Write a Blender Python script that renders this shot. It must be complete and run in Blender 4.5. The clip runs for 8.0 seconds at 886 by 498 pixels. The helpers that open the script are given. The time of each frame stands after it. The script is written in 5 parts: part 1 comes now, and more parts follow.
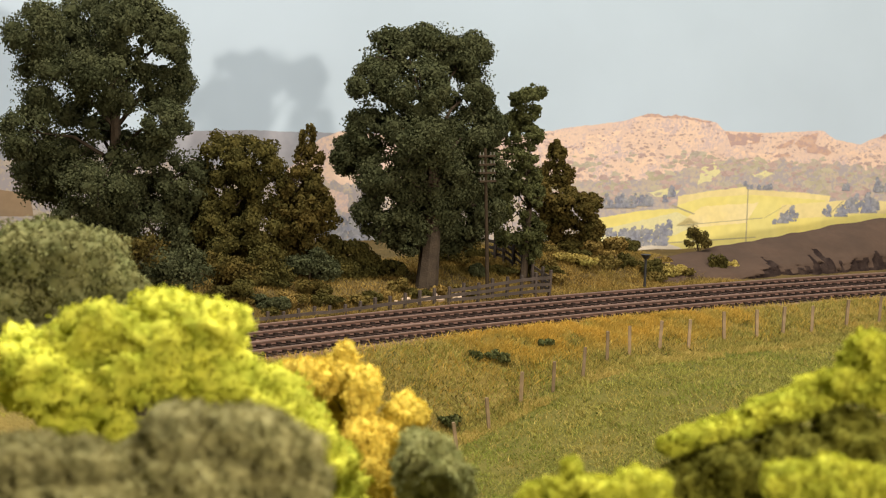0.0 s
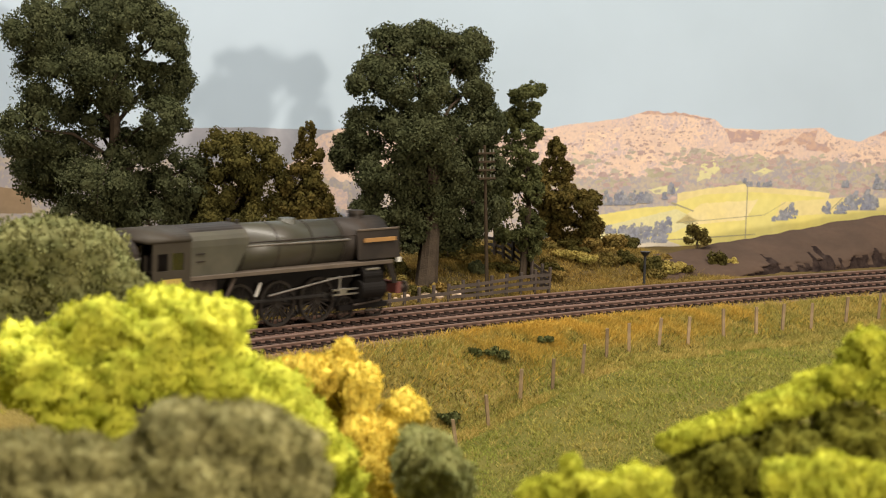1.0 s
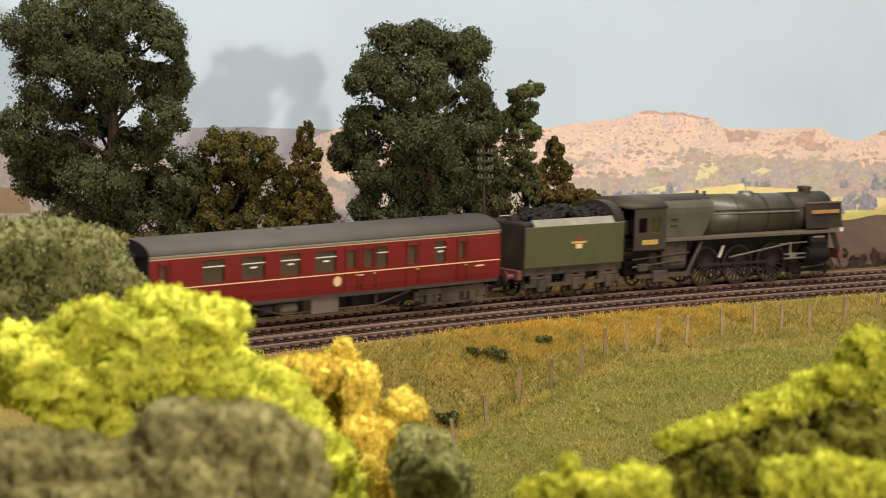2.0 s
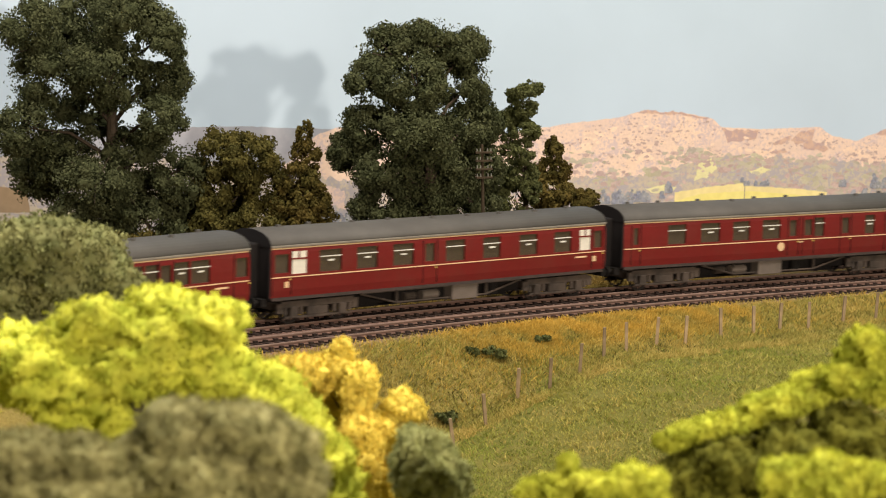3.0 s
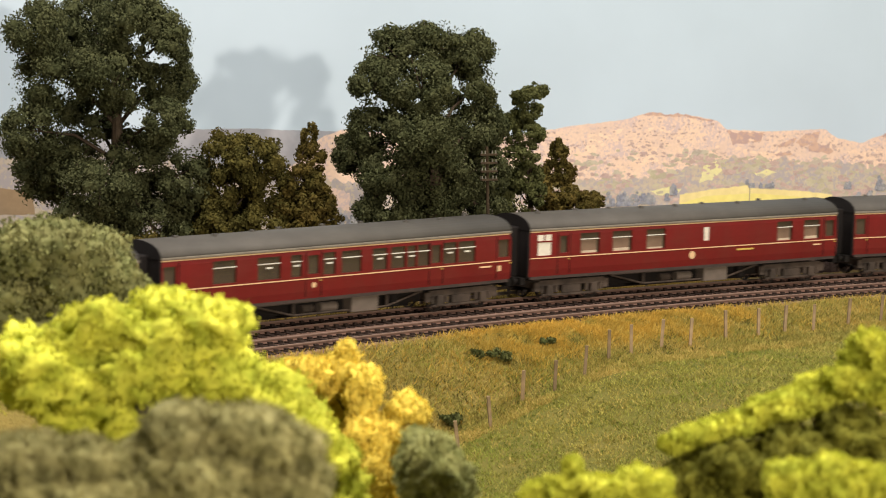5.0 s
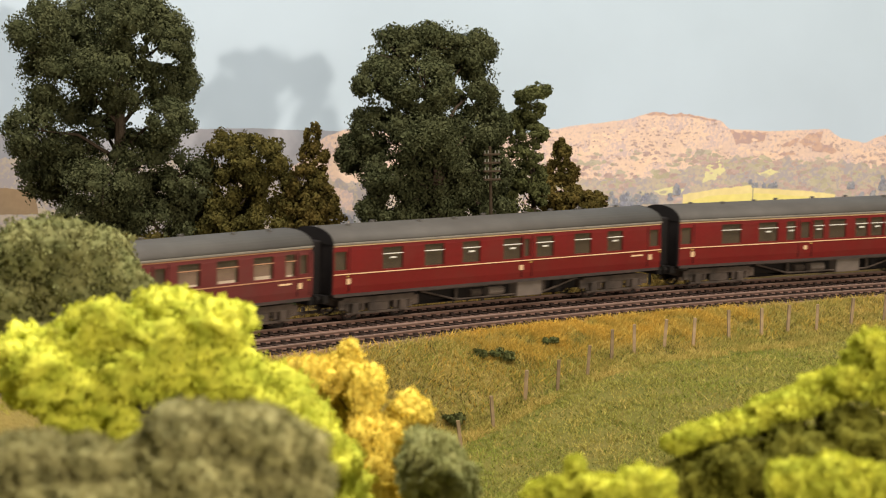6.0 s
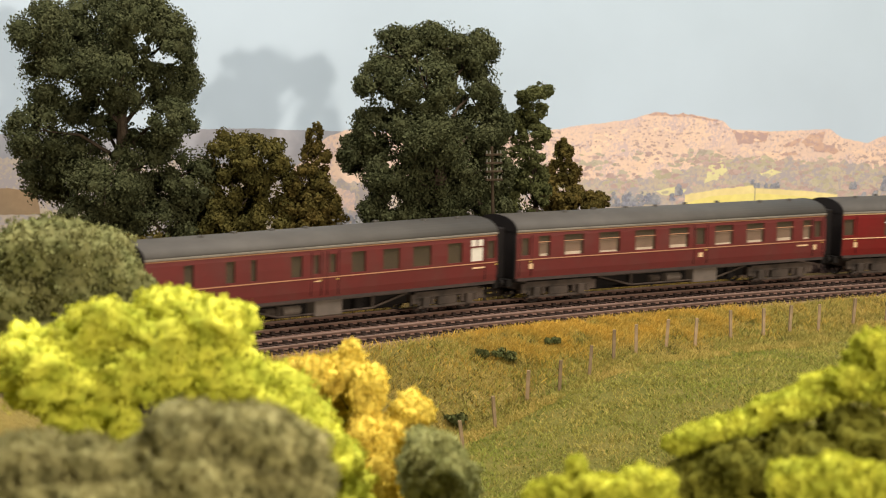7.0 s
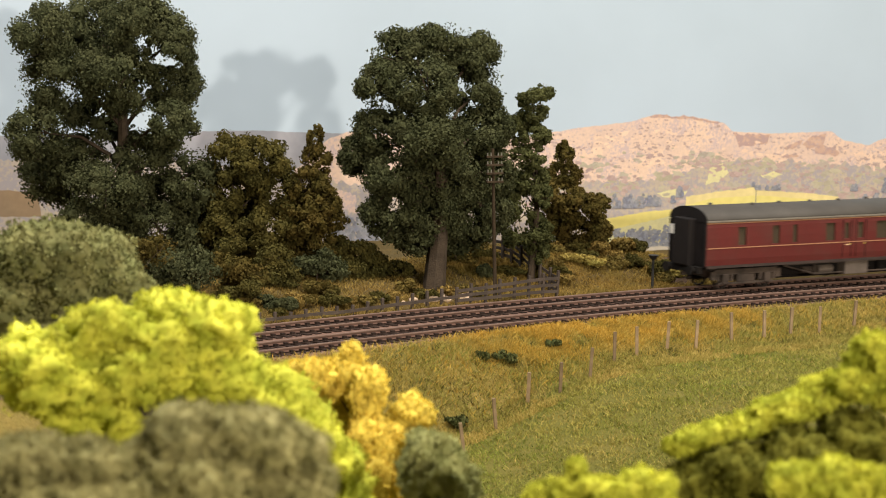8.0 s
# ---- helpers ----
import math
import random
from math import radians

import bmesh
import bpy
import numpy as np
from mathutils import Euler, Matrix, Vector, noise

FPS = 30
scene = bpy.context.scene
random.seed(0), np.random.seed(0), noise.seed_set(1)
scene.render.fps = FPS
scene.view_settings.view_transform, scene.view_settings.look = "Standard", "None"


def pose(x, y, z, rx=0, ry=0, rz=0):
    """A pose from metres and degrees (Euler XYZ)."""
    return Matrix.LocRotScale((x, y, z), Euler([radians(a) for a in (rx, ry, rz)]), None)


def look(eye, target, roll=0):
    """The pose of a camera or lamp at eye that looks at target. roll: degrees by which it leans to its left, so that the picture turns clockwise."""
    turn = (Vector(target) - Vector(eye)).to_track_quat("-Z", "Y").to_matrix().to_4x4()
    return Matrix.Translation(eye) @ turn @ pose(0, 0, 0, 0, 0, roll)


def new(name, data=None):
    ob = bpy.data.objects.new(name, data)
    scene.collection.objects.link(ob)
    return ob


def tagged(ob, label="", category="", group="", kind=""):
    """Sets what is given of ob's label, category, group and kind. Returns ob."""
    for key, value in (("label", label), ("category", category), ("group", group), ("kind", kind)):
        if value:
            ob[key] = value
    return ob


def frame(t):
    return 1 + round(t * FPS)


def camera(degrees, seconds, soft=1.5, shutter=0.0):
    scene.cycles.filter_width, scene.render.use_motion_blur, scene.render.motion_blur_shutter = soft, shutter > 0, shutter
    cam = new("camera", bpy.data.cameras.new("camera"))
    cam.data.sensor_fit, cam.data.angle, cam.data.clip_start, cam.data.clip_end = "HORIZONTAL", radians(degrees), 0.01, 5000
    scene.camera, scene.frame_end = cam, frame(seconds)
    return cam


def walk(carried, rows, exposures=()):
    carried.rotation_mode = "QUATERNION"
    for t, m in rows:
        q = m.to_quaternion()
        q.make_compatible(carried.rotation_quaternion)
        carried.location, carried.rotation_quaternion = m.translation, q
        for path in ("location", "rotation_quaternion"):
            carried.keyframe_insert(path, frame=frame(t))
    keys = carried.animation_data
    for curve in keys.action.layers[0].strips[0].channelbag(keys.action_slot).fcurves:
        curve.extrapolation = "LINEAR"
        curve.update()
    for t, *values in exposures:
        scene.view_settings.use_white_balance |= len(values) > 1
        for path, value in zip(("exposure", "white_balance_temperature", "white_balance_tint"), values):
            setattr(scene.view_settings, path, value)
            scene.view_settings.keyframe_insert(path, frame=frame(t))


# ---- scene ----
# All lengths below are in metres of the full-size prototype; S brings them to the model's size.
S = 1 / 76.2
F_LEN = 4626.0
EYE_H = 15.78
CX, CY, R0 = 121.46, -20.38, 179.78        # centre and radius of the running line


def aim(t, dx, dy, ex=0.0):
    yaw, pitch = -dx / F_LEN, -0.1174 + dy / F_LEN
    eye = Vector((ex * S, 0, EYE_H * S))
    way = Vector((math.sin(yaw) * math.cos(pitch), math.cos(yaw) * math.cos(pitch), math.sin(pitch)))
    return t, look(eye, eye + way, 1.816)


cam = camera(19.24, 8.0, soft=1.0, shutter=0.2)
cam.data.dof.use_dof = True
cam.data.dof.focus_distance = 114 * S
cam.data.dof.aperture_fstop = 30
walk(cam, [aim(0.0, 0, 2.4), aim(0.5, 0, -0.6), aim(1.0, -1.2, -2.6), aim(1.5, -3, -2.8), aim(2.2, -4.8, -3.4), aim(3.0, -6, -4), aim(3.5, -4.4, -2.8),
           aim(4.0, -1.2, -2.4), aim(4.5, 0, 0), aim(5.2, 5, -0.6, 0.02), aim(6.0, 9.6, -1.0, 0.035), aim(6.5, 11.3, -1.0, 0.05), aim(7.0, 14, -0.8, 0.06), aim(7.5, 16, 0.2, 0.08), aim(8.0, 17.2, 2.9, 0.1)],
     exposures=[(0.0, 0.03), (1.3, 0.03), (3.0, 0.11), (7.2, 0.11), (8.0, 0.07)])

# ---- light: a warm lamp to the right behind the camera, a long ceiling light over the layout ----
world = bpy.data.worlds.new("room_dark")
scene.world = world
world.use_nodes = True
world.node_tree.nodes["Background"].inputs[0].default_value = (1.0, 0.95, 0.9, 1)
world.node_tree.nodes["Background"].inputs[1].default_value = 0.02


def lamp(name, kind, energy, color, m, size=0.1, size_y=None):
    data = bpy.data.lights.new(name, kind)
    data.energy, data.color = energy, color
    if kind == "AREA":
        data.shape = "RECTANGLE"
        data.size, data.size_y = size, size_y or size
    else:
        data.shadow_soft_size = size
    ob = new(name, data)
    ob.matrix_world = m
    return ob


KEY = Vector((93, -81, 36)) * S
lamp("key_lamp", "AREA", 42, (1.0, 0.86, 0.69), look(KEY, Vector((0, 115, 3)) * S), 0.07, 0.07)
lamp("ceiling_strip", "AREA", 46, (1.0, 0.925, 0.82), look((0.1, 1.0, 1.25), (0.1, 1.25, 0)), 2.4, 0.25)


# ---- small builders ----
S_IN = -162.0                               # before this the line comes in straight
A_IN = S_IN / R0
P_IN = Vector((CX + R0 * math.sin(A_IN), CY + R0 * math.cos(A_IN)))
T_IN, N_IN = Vector((math.cos(A_IN), -math.sin(A_IN))), Vector((math.sin(A_IN), math.cos(A_IN)))


def arc(s, off=0.0, z=0.0):
    """A point of the line at the way s, off metres outside the curve."""
    if s < S_IN:
        p = P_IN + T_IN * (s - S_IN) + N_IN * off
        return Vector((p.x, p.y, z))
    a, r = s / R0, R0 + off
    return Vector((CX + r * math.sin(a), CY + r * math.cos(a), z))


def polar(x, y):
    """The way along the line and the distance outside it."""
    d = Vector((x, y)) - P_IN
    if d.dot(T_IN) < 0:
        return S_IN + d.dot(T_IN), d.dot(N_IN)
    return R0 * math.atan2(x - CX, y - CY), math.hypot(x - CX, y - CY) - R0


def thing(name, at=(0, 0, 0), turn=0.0, label="", category="", group="", kind=""):
    ob = new(name)
    ob.empty_display_size = 0.01
    ob.matrix_basis = pose(at[0] * S, at[1] * S, at[2] * S, 0, 0, turn)
    return tagged(ob, label, category, group, kind)


def mesh_of(name, verts, faces, material, smooth=False):
    me = bpy.data.meshes.new(name)
    me.from_pydata([tuple(c * S for c in v) for v in verts], [], faces)
    me.materials.append(material)
    if smooth:
        me.polygons.foreach_set("use_smooth", [True] * len(me.polygons))
    me.update()
    return me


def put(name, me, parent=None, label="", at=(0, 0, 0), turn=(0, 0, 0)):
    ob = new(name, me)
    ob.parent = parent
    ob.matrix_basis = pose(at[0] * S, at[1] * S, at[2] * S, *turn)
    if label:
        ob["label"] = label
    return ob


def part(name, bm, material, parent=None, label="", smooth=False):
    """Links a bmesh in prototype metres as one mesh object under a thing."""
    bmesh.ops.scale(bm, vec=(S, S, S), verts=bm.verts)
    me = bpy.data.meshes.new(name)
    bm.to_mesh(me)
    bm.free()
    me.materials.append(material)
    if smooth:
        me.polygons.foreach_set("use_smooth", [True] * len(me.polygons))
    ob = new(name, me)
    ob.parent = parent
    if label:
        ob["label"] = label
    return ob


def box(bm, x0, x1, y0, y1, z0, z1, bevel=0.0):
    m = Matrix.Translation(((x0 + x1) / 2, (y0 + y1) / 2, (z0 + z1) / 2)) @ Matrix.Diagonal((x1 - x0, y1 - y0, z1 - z0, 1))
    vs = bmesh.ops.create_cube(bm, size=1, matrix=m)["verts"]
    if bevel:
        es = list({e for v in vs for e in v.link_edges})
        bmesh.ops.bevel(bm, geom=es, offset=bevel, segments=2, affect="EDGES", profile=0.5)
    return bm


def rod(bm, a, b, r, r2=None, seg=8):
    a, b = Vector(a), Vector(b)
    d = b - a
    m = Matrix.Translation((a + b) / 2) @ d.to_track_quat("Z", "Y").to_matrix().to_4x4()
    bmesh.ops.create_cone(bm, cap_ends=True, segments=seg, radius1=r, radius2=r if r2 is None else r2, depth=d.length, matrix=m)
    return bm


def fresh():
    return bmesh.new()


# ---- materials ----
def mat(name, c1, c2=None, size=0.5, rough=0.6, metal=0.0, bump=0.0, fine=None, island=0.0, obj=0.0, grime=None, coat=0.0, spec=0.5):
    """Two colours mixed by noise of that grain (metres), a second finer grain, relief, and dirt."""
    m = bpy.data.materials.new(name)
    m.use_nodes = True
    nt = m.node_tree
    N, L = nt.nodes, nt.links
    b = N["Principled BSDF"]
    b.inputs["Roughness"].default_value, b.inputs["Metallic"].default_value = rough, metal
    b.inputs["Specular IOR Level"].default_value = spec
    if coat:
        b.inputs["Coat Weight"].default_value = coat
    c2 = c2 or tuple(c * 0.75 for c in c1)
    tc = N.new("ShaderNodeTexCoord")

    def noise_at(grain, detail=4.0):
        n = N.new("ShaderNodeTexNoise")
        n.inputs["Scale"].default_value = 76.2 / grain
        n.inputs["Detail"].default_value = detail
        L.new(tc.outputs["Object"], n.inputs["Vector"])
        return n

    def mix(fac, a, c, mode="MIX"):
        x = N.new("ShaderNodeMix")
        x.data_type, x.blend_type = "RGBA", mode
        for sock, val in ((x.inputs[0], fac), (x.inputs[6], a), (x.inputs[7], c)):
            if isinstance(val, (int, float)):
                sock.default_value = val
            elif isinstance(val, tuple):
                sock.default_value = (*val, 1)
            else:
                L.new(val, sock)
        return x.outputs[2]

    n1 = noise_at(size)
    n2 = noise_at(fine or size / 7)
    ramp = N.new("ShaderNodeValToRGB")
    ramp.color_ramp.elements[0].position, ramp.color_ramp.elements[1].position = 0.36, 0.66
    L.new(n1.outputs["Fac"], ramp.inputs[0])
    col = mix(ramp.outputs[0], c1, c2)
    col = mix(n2.outputs["Fac"], col, mix(0.6, col, tuple(c * 0.55 for c in c1)))
    if island or obj:
        if island:
            g = N.new("ShaderNodeNewGeometry").outputs["Random Per Island"]
        else:
            g = N.new("ShaderNodeObjectInfo").outputs["Random"]
        k = N.new("ShaderNodeMapRange")
        k.inputs["To Min"].default_value, k.inputs["To Max"].default_value = 1 - (island or obj), 1 + (island or obj)
        L.new(g, k.inputs["Value"])
        hsv = N.new("ShaderNodeHueSaturation")
        L.new(col, hsv.inputs["Color"])
        L.new(k.outputs[0], hsv.inputs["Value"])
        col = hsv.outputs["Color"]
    if grime:
        n3 = noise_at(1.3, 6)
        r3 = N.new("ShaderNodeValToRGB")
        r3.color_ramp.elements[0].position, r3.color_ramp.elements[1].position = 0.45, 0.75
        L.new(n3.outputs["Fac"], r3.inputs[0])
        col = mix(r3.outputs[0], col, grime)
    L.new(col, b.inputs["Base Color"])
    if bump:
        bp = N.new("ShaderNodeBump")
        bp.inputs["Strength"].default_value = 0.7
        bp.inputs["Distance"].default_value = bump * S
        L.new(n2.outputs["Fac"], bp.inputs["Height"])
        L.new(bp.outputs[0], b.inputs["Normal"])
    return m


def leafy(name, c1, c2, size=1.2, rough=0.85, glow=0.12, vary=0.22):
    """Foliage: colour by clump, by leaf, and some light let through."""
    m = mat(name, c1, c2, size, rough, island=vary, spec=0.06)
    nt = m.node_tree
    b = nt.nodes["Principled BSDF"]
    out = nt.nodes["Material Output"]
    t = nt.nodes.new("ShaderNodeBsdfTranslucent")
    src = b.inputs["Base Color"].links[0].from_socket
    nt.links.new(src, t.inputs["Color"])
    x = nt.nodes.new("ShaderNodeMixShader")
    x.inputs[0].default_value = glow
    nt.links.new(b.outputs[0], x.inputs[1])
    nt.links.new(t.outputs[0], x.inputs[2])
    nt.links.new(x.outputs[0], out.inputs["Surface"])
    return m


def speckled(name, c1, c2, spot, size, spot_size, share=0.55):
    """Painted ground with scattered darker scrub."""
    m = mat(name, c1, c2, size, 0.95, fine=spot_size)
    nt = m.node_tree
    b = nt.nodes["Principled BSDF"]
    src = b.inputs["Base Color"].links[0].from_socket
    tc, n, r, x, n2, mul = (nt.nodes.new("ShaderNode" + k) for k in ("TexCoord", "TexNoise", "ValToRGB", "Mix", "TexNoise", "Math"))
    n.inputs["Scale"].default_value, n.inputs["Detail"].default_value, n.inputs["Roughness"].default_value = 76.2 / spot_size, 3, 0.65
    n2.inputs["Scale"].default_value = 76.2 / (spot_size * 7)
    for k in (n, n2):
        nt.links.new(tc.outputs["Object"], k.inputs["Vector"])
    mul.operation = "MULTIPLY_ADD"
    mul.inputs[1].default_value, mul.inputs[2].default_value = 0.55, -0.27
    nt.links.new(n2.outputs["Fac"], mul.inputs[0])
    add = nt.nodes.new("ShaderNodeMath")
    nt.links.new(n.outputs["Fac"], add.inputs[0])
    nt.links.new(mul.outputs[0], add.inputs[1])
    r.color_ramp.elements[0].position, r.color_ramp.elements[1].position = share, share + 0.05
    nt.links.new(add.outputs[0], r.inputs[0])
    x.data_type = "RGBA"
    nt.links.new(r.outputs[0], x.inputs[0])
    nt.links.new(src, x.inputs[6])
    x.inputs[7].default_value = (*spot, 1)
    nt.links.new(x.outputs[2], b.inputs["Base Color"])
    return m


M_FIELD = mat("static_grass", (0.125, 0.122, 0.030), (0.17, 0.145, 0.042), 2.2, 0.95, bump=0.15, fine=0.18, spec=0.05)
M_BANK = mat("bank_grass", (0.24, 0.18, 0.055), (0.18, 0.152, 0.045), 1.4, 0.95, bump=0.2, fine=0.15, spec=0.05)
M_BLADE_G = leafy("grass_green", (0.26, 0.295, 0.058), (0.44, 0.37, 0.10), 3.4, vary=0.16, glow=0.25)
M_BLADE_Y = leafy("grass_straw", (0.64, 0.41, 0.078), (0.46, 0.34, 0.08), 1.6, vary=0.18, glow=0.25)
M_BLADE_O = leafy("grass_dull", (0.54, 0.41, 0.125), (0.34, 0.32, 0.085), 2.6, vary=0.18, glow=0.25)
M_BALLAST = mat("ballast", (0.205, 0.126, 0.100), (0.14, 0.088, 0.071), 0.5, 0.95, bump=0.06, fine=0.09, spec=0.1)
M_SLEEPER = mat("sleeper_wood", (0.036, 0.024, 0.020), (0.022, 0.015, 0.013), 0.6, 0.9, bump=0.02, obj=0.2, spec=0.1)
M_RAIL = mat("rusty_rail", (0.180, 0.106, 0.083), (0.135, 0.082, 0.065), 0.8, 0.75, bump=0.01, spec=0.2)
M_RAILTOP = mat("worn_rail_head", (0.225, 0.148, 0.12), (0.165, 0.11, 0.09), 0.9, 0.6, 0.0, spec=0.3)
M_WOOD = mat("weathered_wood", (0.33, 0.24, 0.145), (0.20, 0.145, 0.09), 0.5, 0.9, bump=0.02, obj=0.25, spec=0.1)
M_DARKWOOD = mat("fence_wood", (0.085, 0.063, 0.05), (0.055, 0.042, 0.034), 0.5, 0.85, bump=0.02, obj=0.15)
M_BARK = mat("bark", (0.085, 0.064, 0.046), (0.05, 0.039, 0.029), 0.5, 0.95, bump=0.06, spec=0.1)
M_DEEP = leafy("leaf_deep_green", (0.068, 0.078, 0.037), (0.115, 0.122, 0.059), 0.9, vary=0.10, glow=0.25)
M_OLIVE = leafy("leaf_olive", (0.122, 0.102, 0.029), (0.076, 0.075, 0.025), 0.9, vary=0.10, glow=0.25)
M_RUST = leafy("leaf_russet", (0.130, 0.095, 0.027), (0.077, 0.072, 0.021), 0.8, vary=0.10, glow=0.25)
M_MID = leafy("leaf_mid_green", (0.125, 0.133, 0.052), (0.080, 0.090, 0.036), 0.8, vary=0.10, glow=0.25)
M_LIME = leafy("foam_lime", (0.76, 0.76, 0.10), (0.42, 0.48, 0.05), 0.65, glow=0.06)
M_YELLOW = leafy("foam_yellow", (0.88, 0.71, 0.13), (0.82, 0.61, 0.10), 0.9, glow=0.06)
M_GREYG = leafy("foam_grey_green", (0.46, 0.43, 0.20), (0.20, 0.195, 0.078), 0.5, vary=0.35, glow=0.06)
M_OLIVEG = leafy("foam_olive_green", (0.29, 0.29, 0.125), (0.18, 0.20, 0.08), 0.7, vary=0.35)
M_DKG = leafy("foam_dark_green", (0.46, 0.47, 0.20), (0.30, 0.325, 0.125), 0.6)
M_SHADE = leafy("foam_shaded_olive", (0.20, 0.195, 0.03), (0.13, 0.135, 0.022), 0.6, glow=0.05)
M_BLADE_R = leafy("grass_brown", (0.30, 0.20, 0.06), (0.17, 0.135, 0.042), 1.8, vary=0.18)
M_BLADE_A = leafy("grass_amber", (0.43, 0.29, 0.08), (0.28, 0.215, 0.062), 1.8, vary=0.18, glow=0.2)
M_BLADE_D = leafy("grass_dark", (0.17, 0.145, 0.045), (0.12, 0.125, 0.038), 1.2, vary=0.2, glow=0.15)
M_BLADE_M = leafy("grass_deep_green", (0.15, 0.19, 0.04), (0.20, 0.21, 0.05), 2.0, vary=0.2, glow=0.2)
M_REAR = mat("leaf_litter", (0.14, 0.098, 0.04), (0.085, 0.066, 0.03), 1.0, 0.95, bump=0.15, fine=0.15, spec=0.05)
M_HILL = mat("brown_plaster", (0.098, 0.066, 0.050), (0.072, 0.051, 0.040), 2.5, 0.95, bump=0.05, spec=0.05)
M_WALL = mat("room_wall_paint", (0.75, 0.72, 0.67), (0.7, 0.67, 0.62), 40, 0.9)


# ---- ground ----
def fall(s):
    """Height of the field along the line."""
    k = min(1.0, max(0.0, (s + 146) / 15.5))
    return -3.75 + 2.55 * (k * k * (3 - 2 * k)) + 0.1 * min(1, max(0, (s + 128) / 14))


def ground_z(x, y):
    s, o = polar(x, y)
    rough = 0.10 * noise.noise(Vector((x * 0.5, y * 0.5, 0))) + 0.05 * noise.noise(Vector((x * 1.7, y * 1.7, 3)))
    if o > 2.0:
        up = min(1, max(0, (o - 2.6) / 4.5))
        k = min(1, max(0, (s + 127) / 5))
        top = 0.45 + 0.5 * k - 1.1 * min(1, max(0, (s + 117) / 6))
        if o > 9:
            top -= 0.08 * (o - 9)
        return -0.32 + (top + 0.32) * up * up * (3 - 2 * up) + rough * min(1, o - 2)
    if o > -5.05:
        return -0.236 + 0.012 * noise.noise(Vector((x * 2.2, y * 2.2, 7)))
    toe = -9.0
    k = (-5.05 - o) / (-5.05 - toe)
    slope = -0.27 + (fall(s) + 0.27) * (0.75 * k + 0.25 * k * k)
    field = fall(s) - 0.02 * max(0.0, toe - o)
    h = max(0.0, 0.5 - abs(slope - field))
    return max(slope, field) + h * h * 0.5 + rough * min(1, k * 2)


def make_ground():
    xs = np.concatenate([np.arange(-190, -26, 4), np.arange(-26, 32, 0.5), np.arange(32, 226, 4)])
    ys = np.concatenate([np.arange(-160, 84, 4), np.arange(84, 150, 0.5), np.arange(150, 196, 3)])
    verts = [(x, y, ground_z(x, y)) for y in ys for x in xs]
    n = len(xs)
    faces = [(j * n + i, j * n + i + 1, (j + 1) * n + i + 1, (j + 1) * n + i) for j in range(len(ys) - 1) for i in range(n - 1)]
    me = mesh_of("ground", verts, faces, M_FIELD, True)
    me.materials.append(M_BANK)
    me.materials.append(M_BALLAST)
    me.materials.append(M_REAR)
    for f in me.polygons:
        c = f.center / S
        s, o = polar(c.x, c.y)
        f.material_index = 2 if -5.1 < o < 1.9 else 3 if o > 1.8 else 1 if o > -9.0 + 0.9 * noise.noise(Vector((c.x * 0.8, c.y * 0.8, 2))) else 0
    tagged(put("ground", me), "grassy model landscape base with railway bank and meadow", "ground", kind="structure")


make_ground()


# ---- room and painted backdrop ----
def make_room():
    x0, x1, y0, y1, z0, z1 = -200.0, 235.0, -170.0, 215.0, -92.0, 107.0
    for name, b, what in (("wall_north", (x0, x1, y1, y1 + 6, z0, z1), "plain wall"), ("wall_south", (x0, x1, y0 - 6, y0, z0, z1), "plain wall"),
                          ("wall_west", (x0 - 6, x0, y0, y1, z0, z1), "plain wall"), ("wall_east", (x1, x1 + 6, y0, y1, z0, z1), "plain wall"),
                          ("floor", (x0, x1, y0, y1, z0 - 6, z0), "plain floor"), ("ceiling", (x0, x1, y0, y1, z1, z1 + 6), "plain ceiling")):
        tagged(part(name, box(fresh(), *b), M_WALL), "off-white painted " + what + " of the layout room", what.split()[-1], kind="structure")


make_room()

B_ANG, B_Y = radians(21), 141.0
BX, BY = math.cos(B_ANG), math.sin(B_ANG)


def on_board(a, z, lift=0.0):
    lift *= 0.15
    return (a * BX + lift * BY, B_Y + a * BY - lift * BX, z)


M_SKY = mat("painted_sky", (0.515, 0.63, 0.765), (0.495, 0.615, 0.75), 30, 0.95, fine=12)
M_RIDGE = speckled("painted_moor", (0.82, 0.615, 0.485), (0.70, 0.535, 0.465), (0.54, 0.43, 0.43), 2.2, 0.15, 0.55)
M_FARBLUE = mat("shaded_far_hill", (0.34, 0.36, 0.42), (0.40, 0.38, 0.42), 3, 0.95)
M_SCRUB = speckled("painted_scrub", (0.54, 0.46, 0.36), (0.46, 0.40, 0.37), (0.36, 0.33, 0.35), 1.6, 0.2, 0.49)
M_CRAG = speckled("painted_crag", (0.56, 0.38, 0.31), (0.66, 0.46, 0.36), (0.42, 0.30, 0.29), 0.8, 0.3, 0.5)
M_CORN = mat("painted_field", (0.82, 0.71, 0.22), (0.76, 0.69, 0.26), 3.0, 0.95, fine=0.5)
M_STRAW = mat("painted_pale_field", (0.82, 0.70, 0.33), (0.74, 0.62, 0.30), 2.5, 0.95)
M_TAN = mat("painted_stubble", (0.85, 0.73, 0.39), (0.84, 0.71, 0.32), 1.6, 0.95, fine=0.3)
M_PATH = mat("painted_lane", (0.80, 0.72, 0.60), None, 2.0, 0.95)
M_COPSE = mat("painted_copse", (0.22, 0.235, 0.31), (0.36, 0.36, 0.36), 0.5, 0.95, fine=0.1, island=0.22)
M_BROWNF = mat("painted_shaded_field", (0.36, 0.25, 0.15), (0.30, 0.22, 0.14), 2.0, 0.95)
